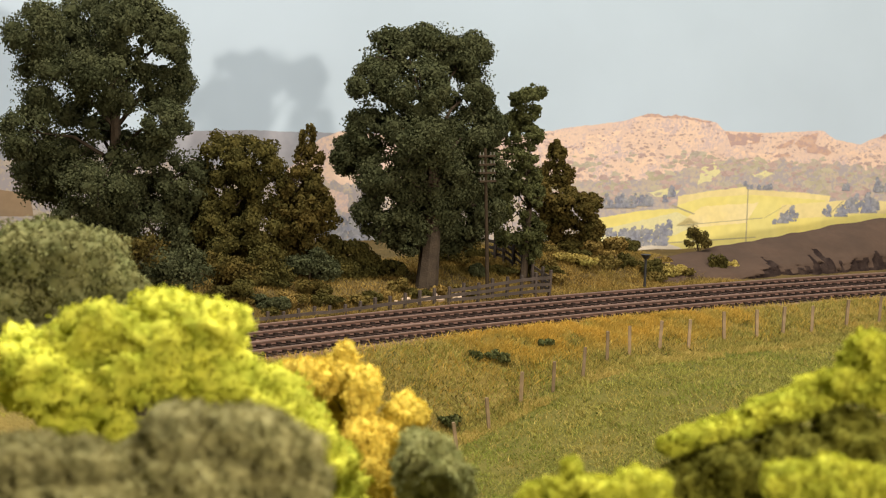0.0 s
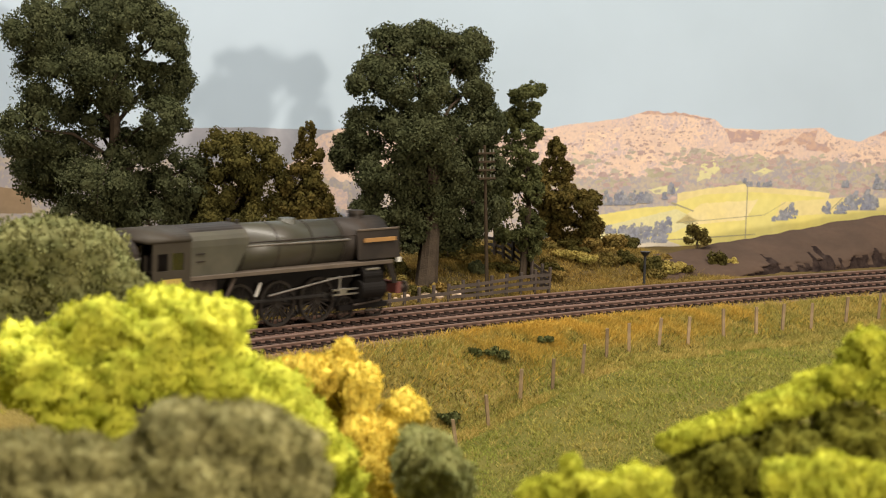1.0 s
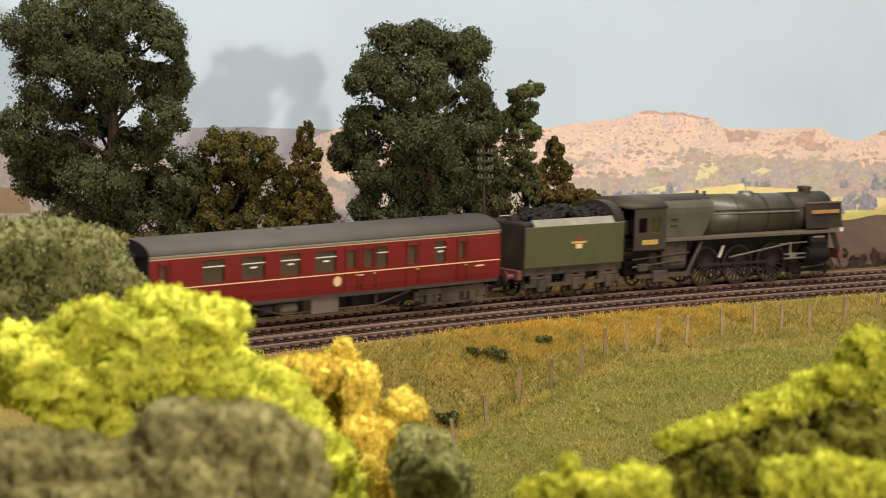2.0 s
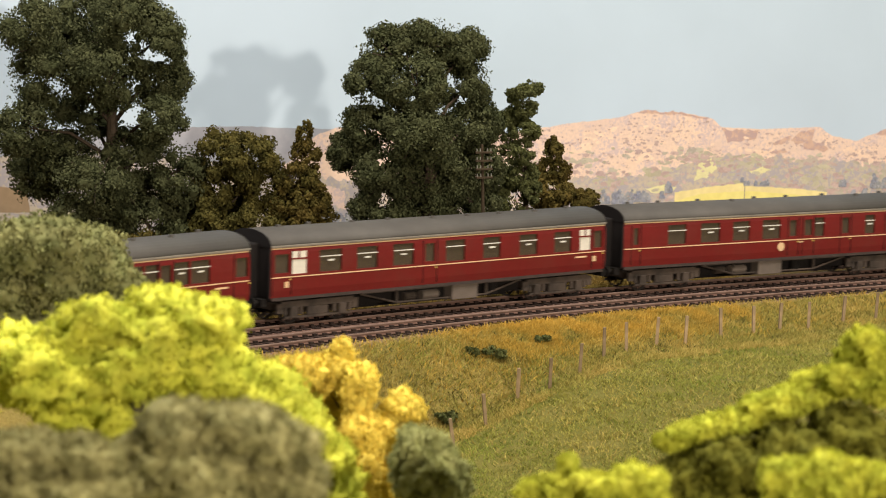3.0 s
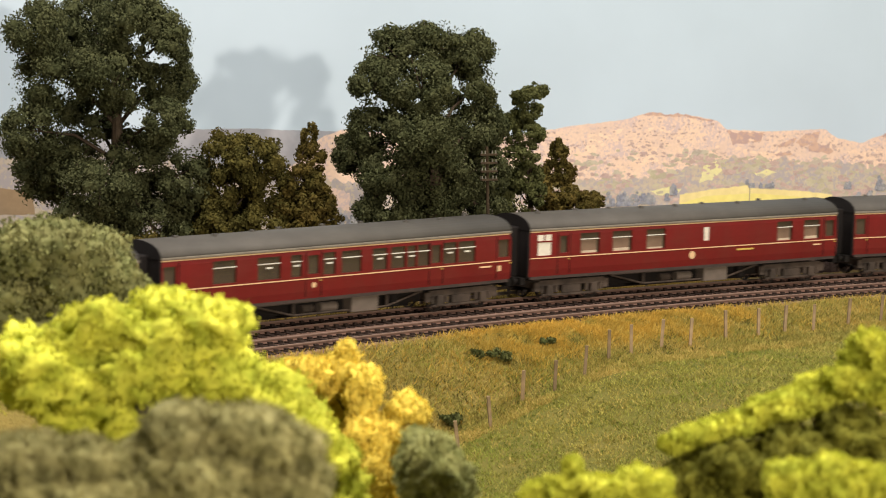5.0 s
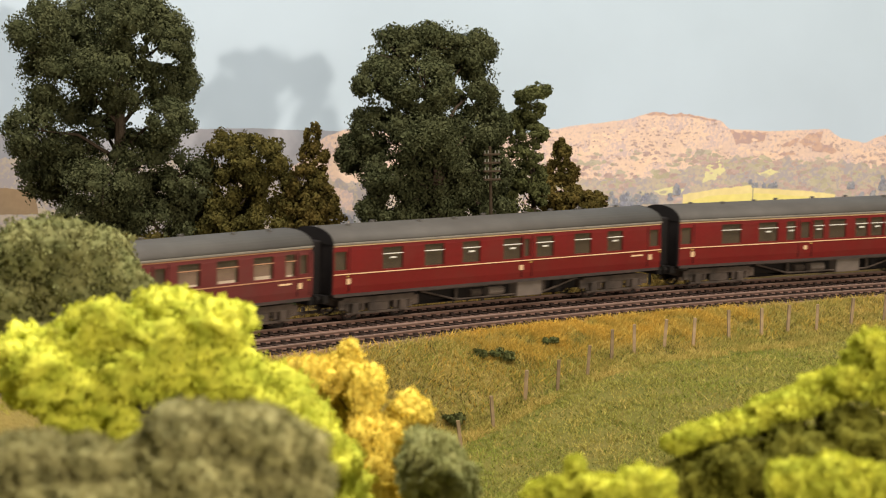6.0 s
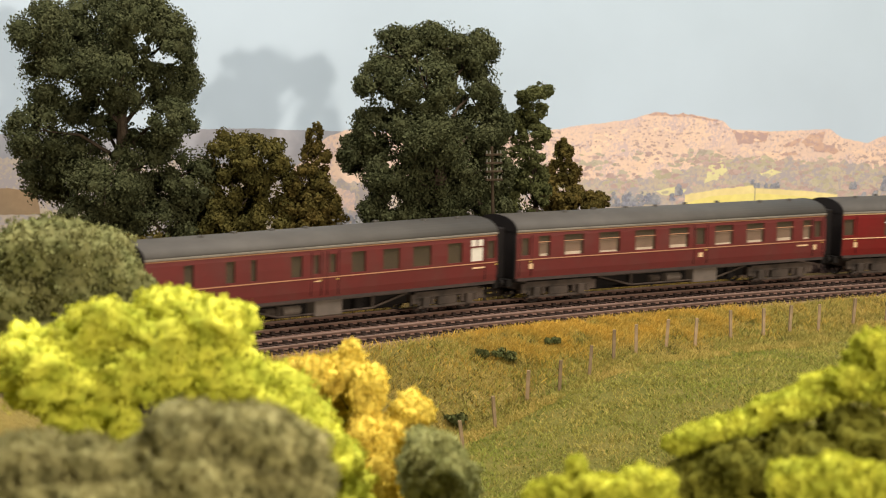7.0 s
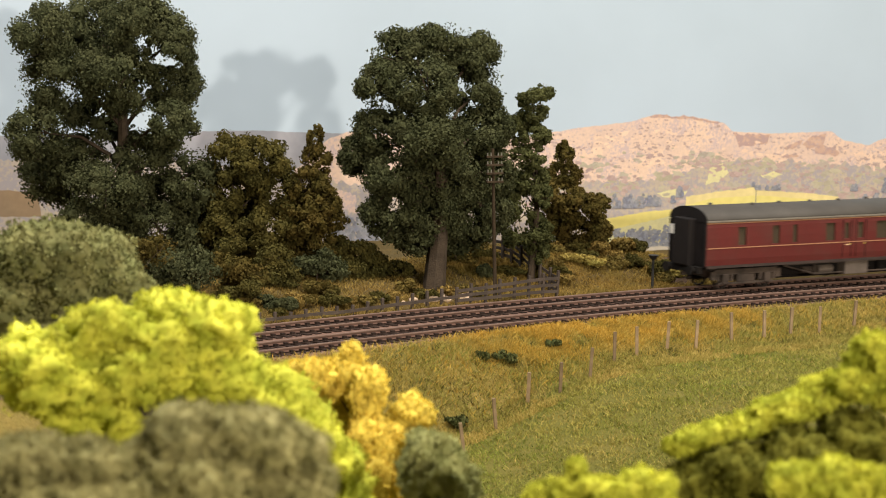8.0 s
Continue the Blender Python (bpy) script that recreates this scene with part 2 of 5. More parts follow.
M_HEDGE = mat("painted_hedge", (0.42, 0.38, 0.25), None, 0.4, 0.95)

backdrop = thing("backdrop", label="painted backdrop board of pale sky, moorland hills and yellow fields", category="backdrop", kind="structure")


def make_backdrop():
    bm = fresh()
    vs = []
    for lift in (0, -6.0):
        for a, z in ((-130, -6), (170, -6), (170, 46), (-130, 46)):
            vs.append(bm.verts.new(on_board(a, z, lift)))
    for f in ((0, 1, 2, 3), (7, 6, 5, 4), (0, 4, 5, 1), (1, 5, 6, 2), (2, 6, 7, 3), (3, 7, 4, 0)):
        bm.faces.new([vs[i] for i in f])
    part("sky_panel", bm, M_SKY, backdrop, "pale blue-grey painted sky")


def ridge(name, tops, bottom, lift, material, rough=0.12, seed=0, label=""):
    """A flat painted hill: its skyline goes through the tops."""
    verts, faces = [], []
    a = tops[0][0]
    i = 0
    while a <= tops[-1][0]:
        while a > tops[i + 1][0]:
            i += 1
        (a0, z0), (a1, z1) = tops[i], tops[i + 1]
        k = (a - a0) / (a1 - a0)
        k = 0.5 * k + 0.5 * k * k * (3 - 2 * k)
        z = z0 + (z1 - z0) * k + rough * (noise.noise(Vector((a * 0.9, seed, 0))) + 0.5 * noise.noise(Vector((a * 3.1, seed, 5))))
        verts += [on_board(a, z, lift), on_board(a, bottom if bottom is not None else z - 0.1, lift)]
        a += 0.12
    for j in range(len(verts) // 2 - 1):
        faces.append((2 * j + 1, 2 * j + 3, 2 * j + 2, 2 * j))
    put(name, mesh_of(name, verts, faces, material), backdrop, label)


def patch(name, corners, lift, material, label="", rough=0.0, seed=1):
    pts = []
    n = len(corners)
    for i in range(n):
        (a0, z0), (a1, z1) = corners[i], corners[(i + 1) % n]
        m = max(1, int(math.hypot(a1 - a0, z1 - z0) / 0.18)) if rough else 1
        for j in range(m):
            k = j / m
            a, z = a0 + (a1 - a0) * k, z0 + (z1 - z0) * k
            pts.append((a + rough * noise.noise(Vector((a * 4, z * 4, seed))), z + rough * noise.noise(Vector((a * 4, z * 4, seed + 9)))))
    put(name, mesh_of(name, [on_board(a, z, lift) for a, z in pts], [tuple(range(len(pts)))], material), backdrop, label)


def copse(a, z, w, h, seed):
    """A painted clump: tree shapes of many small dabs."""
    rnd = random.Random(seed)
    verts, faces = [], []
    for _ in range(max(2, int(w * 5))):
        ta, tall = a + rnd.uniform(-w, w) / 2, h * rnd.uniform(0.5, 1.0)
        broad = tall * rnd.uniform(0.22, 0.42)
        for _ in range(22):
            up = rnd.random()
            ca = ta + rnd.uniform(-1, 1) * broad * math.sin(math.pi * min(0.95, 0.2 + 0.78 * up)) ** 0.7
            cz, r = z + tall * up * 0.9, rnd.uniform(0.05, 0.13) * (0.5 + 0.5 * h)
            k0, lift = len(verts), 0.30 + 0.03 * rnd.random()
            for j in range(8):
                t = j / 8 * math.tau
                rr = r * rnd.uniform(0.6, 1.3)
                verts.append(on_board(ca + rr * math.cos(t), max(z, cz + rr * math.sin(t)), lift))
            faces.append(tuple(range(k0, k0 + 8)))
    put("copse", mesh_of("copse", verts, faces, M_COPSE), backdrop, "blue-grey painted copse")


make_backdrop()
# the tree shadow over the left hill is put into its grey-blue colour
ridge("far_hill", [(-130, 5.0), (-40, 5.2), (-15.4, 5.4), (-14, 5.6), (-11, 5.66), (-8, 5.55), (-5, 5.5), (3, 5.0), (5, 4.6)], -3.5, 0.06, M_FARBLUE, 0.05, 2, "painted far hill, grey-blue for the tree shadow on it")
MOOR = [(-9, 3.6), (-7, 5.3), (-6, 5.6), (-2.9, 5.4), (3.6, 5.25), (5.6, 5.66), (8.3, 5.99), (10.4, 6.22), (11.7, 6.6), (14.3, 6.5), (16.1, 6.24), (16.8, 5.72), (19.2, 5.62), (23, 5.75), (23.9, 5.25), (25.4, 4.95), (26.3, 5.3), (27.4, 5.6), (30, 6.0), (45, 5.6), (90, 5.0), (170, 5.2)]
ridge("moor_hill", MOOR, -3.5, 0.10, M_RIDGE, 0.07, 3, "sunlit peach and mauve painted moor")
ridge("moor_foot", [(-30, 4.0), (-16, 4.2), (-9, 3.4), (-5, 2.7), (3, 2.9), (9, 2.9), (12, 3.1), (14.5, 3.6), (17, 4.1), (22, 3.9), (28, 3.7), (90, 3.2), (170, 3.0)], -3.5, 0.14, M_SCRUB, 0.6, 4, "mauve-brown painted scrub slope")
patch("crag", [(11.5, 6.5), (11.9, 6.68), (12.6, 6.62), (13.0, 6.5), (13.6, 6.6), (14.2, 6.55), (15.9, 6.24), (15.8, 6.14), (14, 6.42), (12.4, 6.46)], 0.17, M_CRAG, "brown painted crag", 0.1, 2)
for i, crag in enumerate([[(20.0, 4.8), (20.6, 5.1), (21.2, 5.3), (21.0, 4.85), (20.2, 4.7)], [(21.2, 5.0), (21.8, 5.5), (22.7, 5.6), (22.5, 4.95), (21.6, 4.75)], [(22.0, 4.8), (22.5, 5.05), (23.7, 4.55), (23.4, 4.35), (22.1, 4.5)], [(19.8, 4.3), (20.7, 4.5), (21.1, 4.3), (20.0, 4.2)], [(26.6, 5.3), (27.0, 5.55), (28.5, 5.75), (28.5, 5.4)]]):
    patch("crag", crag, 0.17 + 0.004 * i, M_CRAG, "brown painted crag", 0.12, 30 + i)
M_MAUVE = mat("painted_heather", (0.47, 0.35, 0.34), (0.56, 0.43, 0.38), 0.8, 0.95, island=0.12)
M_MOSS = mat("painted_moss", (0.50, 0.46, 0.33), (0.44, 0.40, 0.36), 0.9, 0.95, island=0.12)
M_LIGHT = mat("painted_light_slope", (0.87, 0.65, 0.50), (0.83, 0.61, 0.475), 0.8, 0.95, island=0.04)
M_LEAM = mat("painted_pasture", (0.76, 0.71, 0.38), (0.68, 0.64, 0.38), 0.8, 0.95)


def skyline(a):
    for (a0, z0), (a1, z1) in zip(MOOR, MOOR[1:]):
        if a <= a1:
            return z0 + (z1 - z0) * (a - a0) / (a1 - a0)
    return MOOR[-1][1]


def dabs(name, n, low, high, size, stretch, thick, material, lift, seed, label):
    """Loose brush dabs between two shares of the hill's height, gathered in drifts."""
    rnd = random.Random(seed)
    verts, faces = [], []
    while len(faces) < n:
        a = rnd.uniform(2, 34)
        top = skyline(a) - 0.12
        z = 1.6 + (top - 1.6) * rnd.uniform(low, high)
        drift = noise.noise(Vector((a * 0.55, z * 1.1, seed))) + 0.6 * noise.noise(Vector((a * 1.7, z * 2.6, seed + 3)))
        if drift < rnd.uniform(-0.5, thick):
            continue
        r = size * rnd.uniform(0.35, 1.3) * (0.7 + 0.6 * max(0, drift))
        tilt, wide = rnd.uniform(-0.25, 0.25), stretch * rnd.uniform(0.7, 1.3)
        k, up = len(verts), lift + 0.02 * rnd.random()
        for q in range(9):
            t = q / 9 * math.tau
            rr = r * rnd.uniform(0.6, 1.25)
            da, dz = rr * wide * math.cos(t), rr * math.sin(t)
            verts.append(on_board(a + da, min(z + dz + tilt * da, skyline(a + da) - 0.03), up))
        faces.append(tuple(range(k, k + 9)))
    tagged(put(name, mesh_of(name, verts, faces, material), backdrop, label), kind="stuff")


dabs("sunlit_slopes", 200, 0.45, 0.9, 0.13, 2.0, 0.5, M_LIGHT, 0.12, 1, "peach brush dabs of sunlit slope")
dabs("moss_slopes", 420, 0.1, 0.66, 0.14, 2.2, 0.4, M_MOSS, 0.15, 2, "olive-grey brush dabs of scrub")
dabs("heather_slopes", 520, 0.0, 0.6, 0.12, 1.9, 0.5, M_MAUVE, 0.175, 3, "mauve brush dabs of heather")
dabs("heather_tufts", 820, 0.42, 0.98, 0.062, 1.8, 0.45, M_MAUVE, 0.175, 4, "small mauve brush dabs of heather")
patch("dark_slope", [(16.8, 5.62), (18.2, 5.55), (19.2, 5.6), (19.1, 5.2), (18.2, 4.9), (17.2, 4.9)], 0.13, M_CRAG, "mauve-brown painted slope", 0.16, 6)
patch("pasture", [(15.4, 3.6), (16.2, 3.95), (16.6, 3.4), (16.1, 2.9), (15.2, 2.7)], 0.165, M_LEAM, "green-yellow painted pasture", 0.16, 7)
patch("pasture", [(12.0, 2.2), (13.3, 2.5), (14.1, 2.3), (13.4, 1.9)], 0.165, M_LEAM, "green-yellow painted pasture", 0.12, 8)
patch("pasture", [(18.6, 3.2), (19.4, 3.5), (20.1, 3.3), (19.2, 3.0)], 0.165, M_LEAM, "green-yellow painted pasture", 0.12, 9)
# left foot of the board: the brown holds the tree's shadow
patch("brown_field", [(-40, 2.9), (-24.2, 2.55), (-22.7, 2.4), (-22.5, 1.2), (-40, 1.2)], 0.17, M_BROWNF, "painted field, browned for the tree shadow on it", 0.06, 10)
patch("pale_field", [(-7.0, 2.2), (-6.4, 2.5), (-5.5, 2.2), (-5.5, 1.2), (-6.3, 1.4)], 0.19, M_RIDGE, "pale painted field", 0.25, 5)
patch("field", [(-8, -0.4), (3.9, -0.3), (4, -3.4), (-8, -3.4)], 0.20, M_CORN, "yellow painted field", 0.04)
patch("field", [(8.0, 0.55), (9.2, 0.85), (11.8, 1.25), (13.9, 1.35), (14, -3.4), (8, -3.4)], 0.20, M_CORN, "yellow painted field", 0.05)
patch("pale_field", [(14.0, 2.05), (16.2, 2.35), (18.2, 2.55), (18.4, 2.4), (22, 2.2), (23.7, 2.0), (23.5, 1.3), (19, 1.2), (14, 1.0)], 0.21, M_STRAW, "pale painted field", 0.05)
patch("field", [(14.0, 1.55), (15.6, 1.95), (18.6, 2.1), (23.4, 1.75), (23.4, 0.9), (19.6, 0.4), (19.4, -3.4), (13.4, -3.4), (13.5, -0.2)], 0.22, M_CORN, "yellow painted field", 0.04)
patch("pale_field", [(20.6, 1.5), (24.6, 1.75), (28.5, 1.65), (60, 2.0), (60, 0.2), (21.5, 0.2), (20.2, 0.6)], 0.23, M_STRAW, "pale painted field", 0.05)
patch("field", [(19.6, 0.7), (22.5, 0.75), (25.5, 0.95), (60, 1.1), (60, -3.4), (19.4, -3.4)], 0.24, M_CORN, "yellow painted field", 0.04)
patch("tan_field", [(14.0, 0.4), (15.5, 1.45), (19.1, 1.65), (18.35, 0.5), (15.2, 0.25)], 0.245, M_TAN, "tan painted stubble field", 0.06, 11)
patch("tan_field", [(22.3, 1.5), (25.0, 1.75), (25.4, 0.95), (22.3, 0.75)], 0.25, M_STRAW, "pale painted stubble field", 0.06, 12)
patch("green_field", [(9.4, 0.2), (14.0, 1.15), (15.4, 0.5), (13.9, -0.15), (9.4, -0.45)], 0.245, M_LEAM, "pale green painted field", 0.06, 13)
patch("lane", [(8.0, -0.45), (13.3, -0.55), (14.5, -0.95), (14.4, -1.25), (8.0, -0.95)], 0.25, M_PATH, "pale painted lane", 0.05)
for hedge in ([(13.6, 1.5), (15, 1.0), (15.1, 1.05), (13.7, 1.56)], [(18.35, 2.4), (18.42, 2.4), (18.42, -0.8), (18.35, -0.8)], [(14.0, 0.35), (19.4, 0.75), (19.4, 0.79), (14.0, 0.39)],
              [(19.45, 0.75), (19.5, 0.75), (20.9, 1.5), (20.84, 1.5)], [(13.4, -0.62), (19, -0.35), (19, -0.3), (13.4, -0.56)], [(23.6, 0.9), (23.68, 0.9), (24.6, 1.72), (24.5, 1.72)]):
    patch("hedge_line", hedge, 0.26, M_HEDGE, "thin painted hedge line")
for i, (a, z, w, h) in enumerate([(10.0, -0.2, 2.2, 0.55), (12.2, -0.75, 2.4, 1.3), (13.1, -0.2, 0.9, 1.0), (20.8, 0.45, 1.0, 0.75), (20.3, 0.4, 0.5, 0.5), (21.2, 0.55, 0.35, 1.1), (24.2, 0.8, 1.4, 0.8), (25.0, 1.0, 0.9, 1.4),
                                  (26.5, 1.0, 1.2, 1.3), (13.6, 2.0, 0.6, 0.8), (13.2, 1.7, 0.35, 0.6), (10.5, 1.4, 2.0, 0.9), (11.8, 1.5, 1.2, 0.8), (24.8, 2.3, 0.8, 0.5), (27.2, 2.2, 1.0, 0.9), (-3.9, -0.3, 3.4, 1.5), (-6.4, 0.0, 1.4, 1.3), (18.2, 2.6, 0.5, 0.3), (19.1, 2.4, 1.6, 0.3)]):
    copse(a, z, w, h, i)


# ---- two running lines ----
GAUGE = 1.435


def sweep(name, profile, off, s0, s1, step, material, parent, label=""):
    """A bar of that profile (outwards, up) that follows the line."""
    verts, faces, n = [], [], len(profile)
    count = int((s1 - s0) / step) + 1
    for i in range(count):
        s = s0 + i * step
        for o, z in profile:
            verts.append(tuple(arc(s, off + o, z)))
        if i:
            for j in range(n):
                k = (j + 1) % n
                faces.append(((i - 1) * n + j, (i - 1) * n + k, i * n + k, i * n + j))
    put(name, mesh_of(name, verts, faces, material), parent, label)


def make_track(off, label):
    t = thing("railway_track", label=label, category="railway track", group="running lines", kind="structure")
    foot = [(-0.07, -0.17), (0.07, -0.17), (0.07, -0.14), (0.015, -0.12), (0.015, -0.05), (-0.015, -0.05), (-0.015, -0.12), (-0.07, -0.14)]
    head = [(-0.04, -0.055), (0.04, -0.055), (0.04, -0.012), (0.028, 0), (-0.028, 0), (-0.04, -0.012)]
    for side in (-1, 1):
        sweep("rail", foot, off + side * (GAUGE / 2 + 0.036), -330, 110, 1.0, M_RAIL, t, "rusty brown rail")
        sweep("rail_head", head, off + side * (GAUGE / 2 + 0.036), -330, 110, 1.0, M_RAILTOP, t, "worn steel rail head")
    bm = fresh()
    box(bm, -0.15, 0.15, -1.3, 1.3, -0.4, -0.19)
    for side in (-1, 1):
        for k in (-1, 1):
            y = side * (GAUGE / 2 + 0.036) + k * 0.12
            box(bm, -0.09, 0.09, y - 0.07, y + 0.07, -0.19, -0.10)
    bmesh.ops.scale(bm, vec=(S, S, S), verts=bm.verts)
    me = bpy.data.meshes.new("sleeper")
    bm.to_mesh(me)
    bm.free()
    me.materials.append(M_SLEEPER)
    rnd = random.Random(int(off * 10) + 50)
    s = -157.0
    while s < -97:
        p = arc(s, off)
        put("sleeper", me, t, "", (p.x, p.y, rnd.uniform(-0.01, 0.01)), (0, 0, -math.degrees(max(s, S_IN) / R0) + rnd.uniform(-1, 1)))
        s += 0.54
    verts, faces = [], []
    for a, b in ((-330, -157.3), (-97, 110)):
        s = a
        while s < b:
            k = len(verts)
            for ds in (-0.14, 0.14):
                for o in (-1.3, 1.3):
                    for z in (-0.5, -0.19):
                        verts.append(tuple(arc(s + ds, off + o, z)))
            faces += [(k + 1, k + 3, k + 7, k + 5), (k, k + 1, k + 5, k + 4), (k + 2, k + 6, k + 7, k + 3), (k, k + 2, k + 3, k + 1), (k + 4, k + 5, k + 7, k + 6)]
            s += 0.54
    tagged(put("more_sleepers", mesh_of("more_sleepers", verts, faces, M_SLEEPER), t), kind="stuff")


make_track(0.0, "rust-brown main line track with wooden sleepers on ballast")
make_track(-3.45, "rust-brown second track with wooden sleepers beside the field")


# ---- foliage ----
def leaf_mesh(name, lobes, n, size, material, rnd, inner=0.55, gaps=()):
    """n small bent leaves spread over the outsides of the lobes (x, y, z, rx, ry, rz)."""
    lb = np.array(lobes)
    w = (lb[:, 3] * lb[:, 5]) ** 1.0
    pick = rnd.choice(len(lb), n, p=w / w.sum())
    d = rnd.normal(size=(n, 3))
    d /= np.linalg.norm(d, axis=1)[:, None]
    lump = np.array([noise.noise(Vector(v * 2.3 + [i * 1.7, 0, 0])) for v, i in zip(d, pick)])
    r = inner + (1 - inner) * rnd.random(n) ** 0.45
    c = lb[pick, :3] + d * lb[pick, 3:] * (r * (1 + 0.42 * lump))[:, None]
    if gaps:
        wild = np.array([noise.noise(Vector((v[0] * 2.2, v[1] * 0.4, v[2] * 2.2))) + 0.8 * noise.noise(Vector((v[0] * 6, v[1] * 0.5, v[2] * 6))) for v in c])
        keep = np.ones(n, bool)
        for gx, gz, gr in gaps:
            far = np.hypot(c[:, 0] - gx, (c[:, 2] - gz) * 0.8) / (gr * 1.1)
            keep &= (far + 1.5 * wild > 1) | (rnd.random(n) < 0.06)
        c, d = c[keep], d[keep]
    n = len(c)
    nrm = d + rnd.normal(size=(n, 3)) * 0.6
    nrm /= np.linalg.norm(nrm, axis=1)[:, None]
    t = np.cross(nrm, rnd.normal(size=(n, 3)))
    t /= np.linalg.norm(t, axis=1)[:, None]
    b = np.cross(nrm, t)
    sz = (size * rnd.uniform(0.55, 1.35, n))[:, None]
    v = np.empty((n, 4, 3))
    v[:, 0], v[:, 2] = c - t * sz, c + t * sz
    v[:, 1], v[:, 3] = c + b * sz * 0.6 + nrm * sz * 0.35, c - b * sz * 0.6 + nrm * sz * 0.35
    me = bpy.data.meshes.new(name)
    me.vertices.add(4 * n)
    me.vertices.foreach_set("co", (v.reshape(-1) * S).astype(np.float32))
    me.loops.add(4 * n)
    me.loops.foreach_set("vertex_index", np.arange(4 * n, dtype=np.int32))
    me.polygons.add(n)
    me.polygons.foreach_set("loop_start", np.arange(0, 4 * n, 4, dtype=np.int32))
    me.materials.append(material)
    me.update(calc_edges=True)
    return me


def ball_mesh(level):
    bm = fresh()
    bmesh.ops.create_icosphere(bm, subdivisions=level, radius=1)
    bm.verts.ensure_lookup_table()
    out = np.array([v.co for v in bm.verts]), np.array([[v.index for v in f.verts] for f in bm.faces])
    bm.free()
    return out


BALLS = {k: ball_mesh(k) for k in (1, 2)}


def clump_mesh(name, tufts, level, material, fill=0.56):
    """Uneven clumps of flock, one at each tuft."""
    ball, tri = BALLS[level]
    verts, faces = [], []
    for i, t in enumerate(tufts):
        w = np.array([0.34 * noise.noise(Vector(v * 1.9 + [i * 3.1, 0, 0])) + 0.2 * noise.noise(Vector(v * 4.5 + [0, i * 2.3, 0])) for v in ball])
        verts.append(np.array(t[:3]) + ball * np.array(t[3:]) * (fill * (1 + w))[:, None])
        faces.append(tri + i * len(ball))
    return mesh_of(name, np.concatenate(verts).tolist(), np.concatenate(faces).tolist(), material)


def grown(name, x0, y0, lobes, n, size, material, label, category="tree", deep=0.55, core=0.0, inner=0.55, seed=0, tuft=26, reach=1.0, lump=1.0, base=None, gaps=(), stout=1.0):
    """A model tree: stem and limbs from the ground into every lobe (dx, z, rx, rz) of the crown."""
    rnd = np.random.default_rng(seed + 11)
    z0 = ground_z(x0, y0) - 0.05 if base is None else base
    t = thing(name, (x0, y0, z0), label=label, category=category)
    half = max(abs(l[0]) + l[2] for l in lobes)
    full = []
    for i, (dx, z, rx, rz, *set_back) in enumerate(lobes):
        room = math.sqrt(max(0.05, 1 - (dx / half) ** 2)) * half * deep
        if core:
            z, rx, rz = z - 0.16 * rz, rx * 1.22, rz * 1.16
        dy = rnd.uniform(-room, room) * (0.4 if core else 0.8)
        full.append((dx, set_back[0] if set_back else dy, z - z0, rx, (rx + rz) / 2, rz))
    top = max(l[2] for l in full)
    tufts = []
    for l in full:
        for _ in range(tuft):
            d = Vector(rnd.normal(size=3)).normalized()
            q = rnd.uniform(0.22, 0.40) if tuft > 10 else rnd.uniform(0.30, 0.46)
            d = d * reach
            k = (l[0] + d.x * l[3] * 0.72, l[1] + d.y * l[4] * 0.72, l[2] + d.z * l[5] * 0.72, l[3] * q * 1.1, l[4] * q, l[5] * q)
            if any(math.hypot(k[0] - gx, (k[2] - gz + z0) * 0.8) < gr * 0.9 + 0.1 * k[3] for gx, gz, gr in gaps):
                continue
            tufts.append(k)
    bm = fresh()
    r = 0.04 * top * stout if core == 0 else 0.016 * top
    fork = Vector((0.02 * top, 0, top * 0.38))
    rod(bm, (0, 0, 0), fork, r * 1.2, r * 0.8)
    rod(bm, fork, (0, 0, top * 0.8), r * 0.8, r * 0.25)
    part("trunk", bm, M_BARK, t, "dark brown trunk")
    bm = fresh()
    for l in full:
        a = fork.lerp(Vector((0, 0, top * 0.8)), min(1, max(0, (l[2] - fork.z - 1) / (top * 0.6))))
        c = Vector(l[:3])
        mid = a.lerp(c, 0.5) + Vector((0, 0, 0.12 * (c - a).length))
        rod(bm, a, mid, r * 0.24, r * 0.15, 6)
        rod(bm, mid, c, r * 0.15, r * 0.06, 6)
        for _ in range(4):
            e = c + Vector(rnd.normal(size=3)).normalized() * l[3] * 0.85
            rod(bm, mid.lerp(c, rnd.uniform(0.3, 1)), e, r * 0.1, r * 0.03, 5)
    part("branchwork", bm, M_BARK, t, "brown twiggy branches")
    if not core:
        put("foliage", clump_mesh("foliage", tufts, 2 if tuft > 10 else 1, material), t)
        put("crown", leaf_mesh("crown", tufts + tufts + [(*l[:3], *(0.95 * c for c in l[3:])) for l in full], n, size, material, rnd, inner, [(gx, gz - z0, gr) for gx, gz, gr in gaps]), t)
        return t

    def swell(w):
        """How far the lumpy foam bulges at a place."""
        return core * (1 + lump * (0.36 * noise.noise(w * 1.3) + 0.36 * noise.noise(w * 3.1)) + 0.20 * noise.noise(w * 7.0) + 0.08 * noise.noise(w * 15))

    bm = fresh()
    for i, l in enumerate(full):
        for v in bmesh.ops.create_icosphere(bm, subdivisions=4, radius=1)["verts"]:
            k = swell(Vector((l[0] + v.co.x * l[3], l[1] + v.co.y * l[4], l[2] + v.co.z * l[5]))) * 0.98
            v.co = Vector((l[0] + v.co.x * l[3] * k, l[1] + v.co.y * l[4] * k, l[2] + v.co.z * l[5] * k))
    part("foam_core", bm, material, t, smooth=True)
    crumbs = []
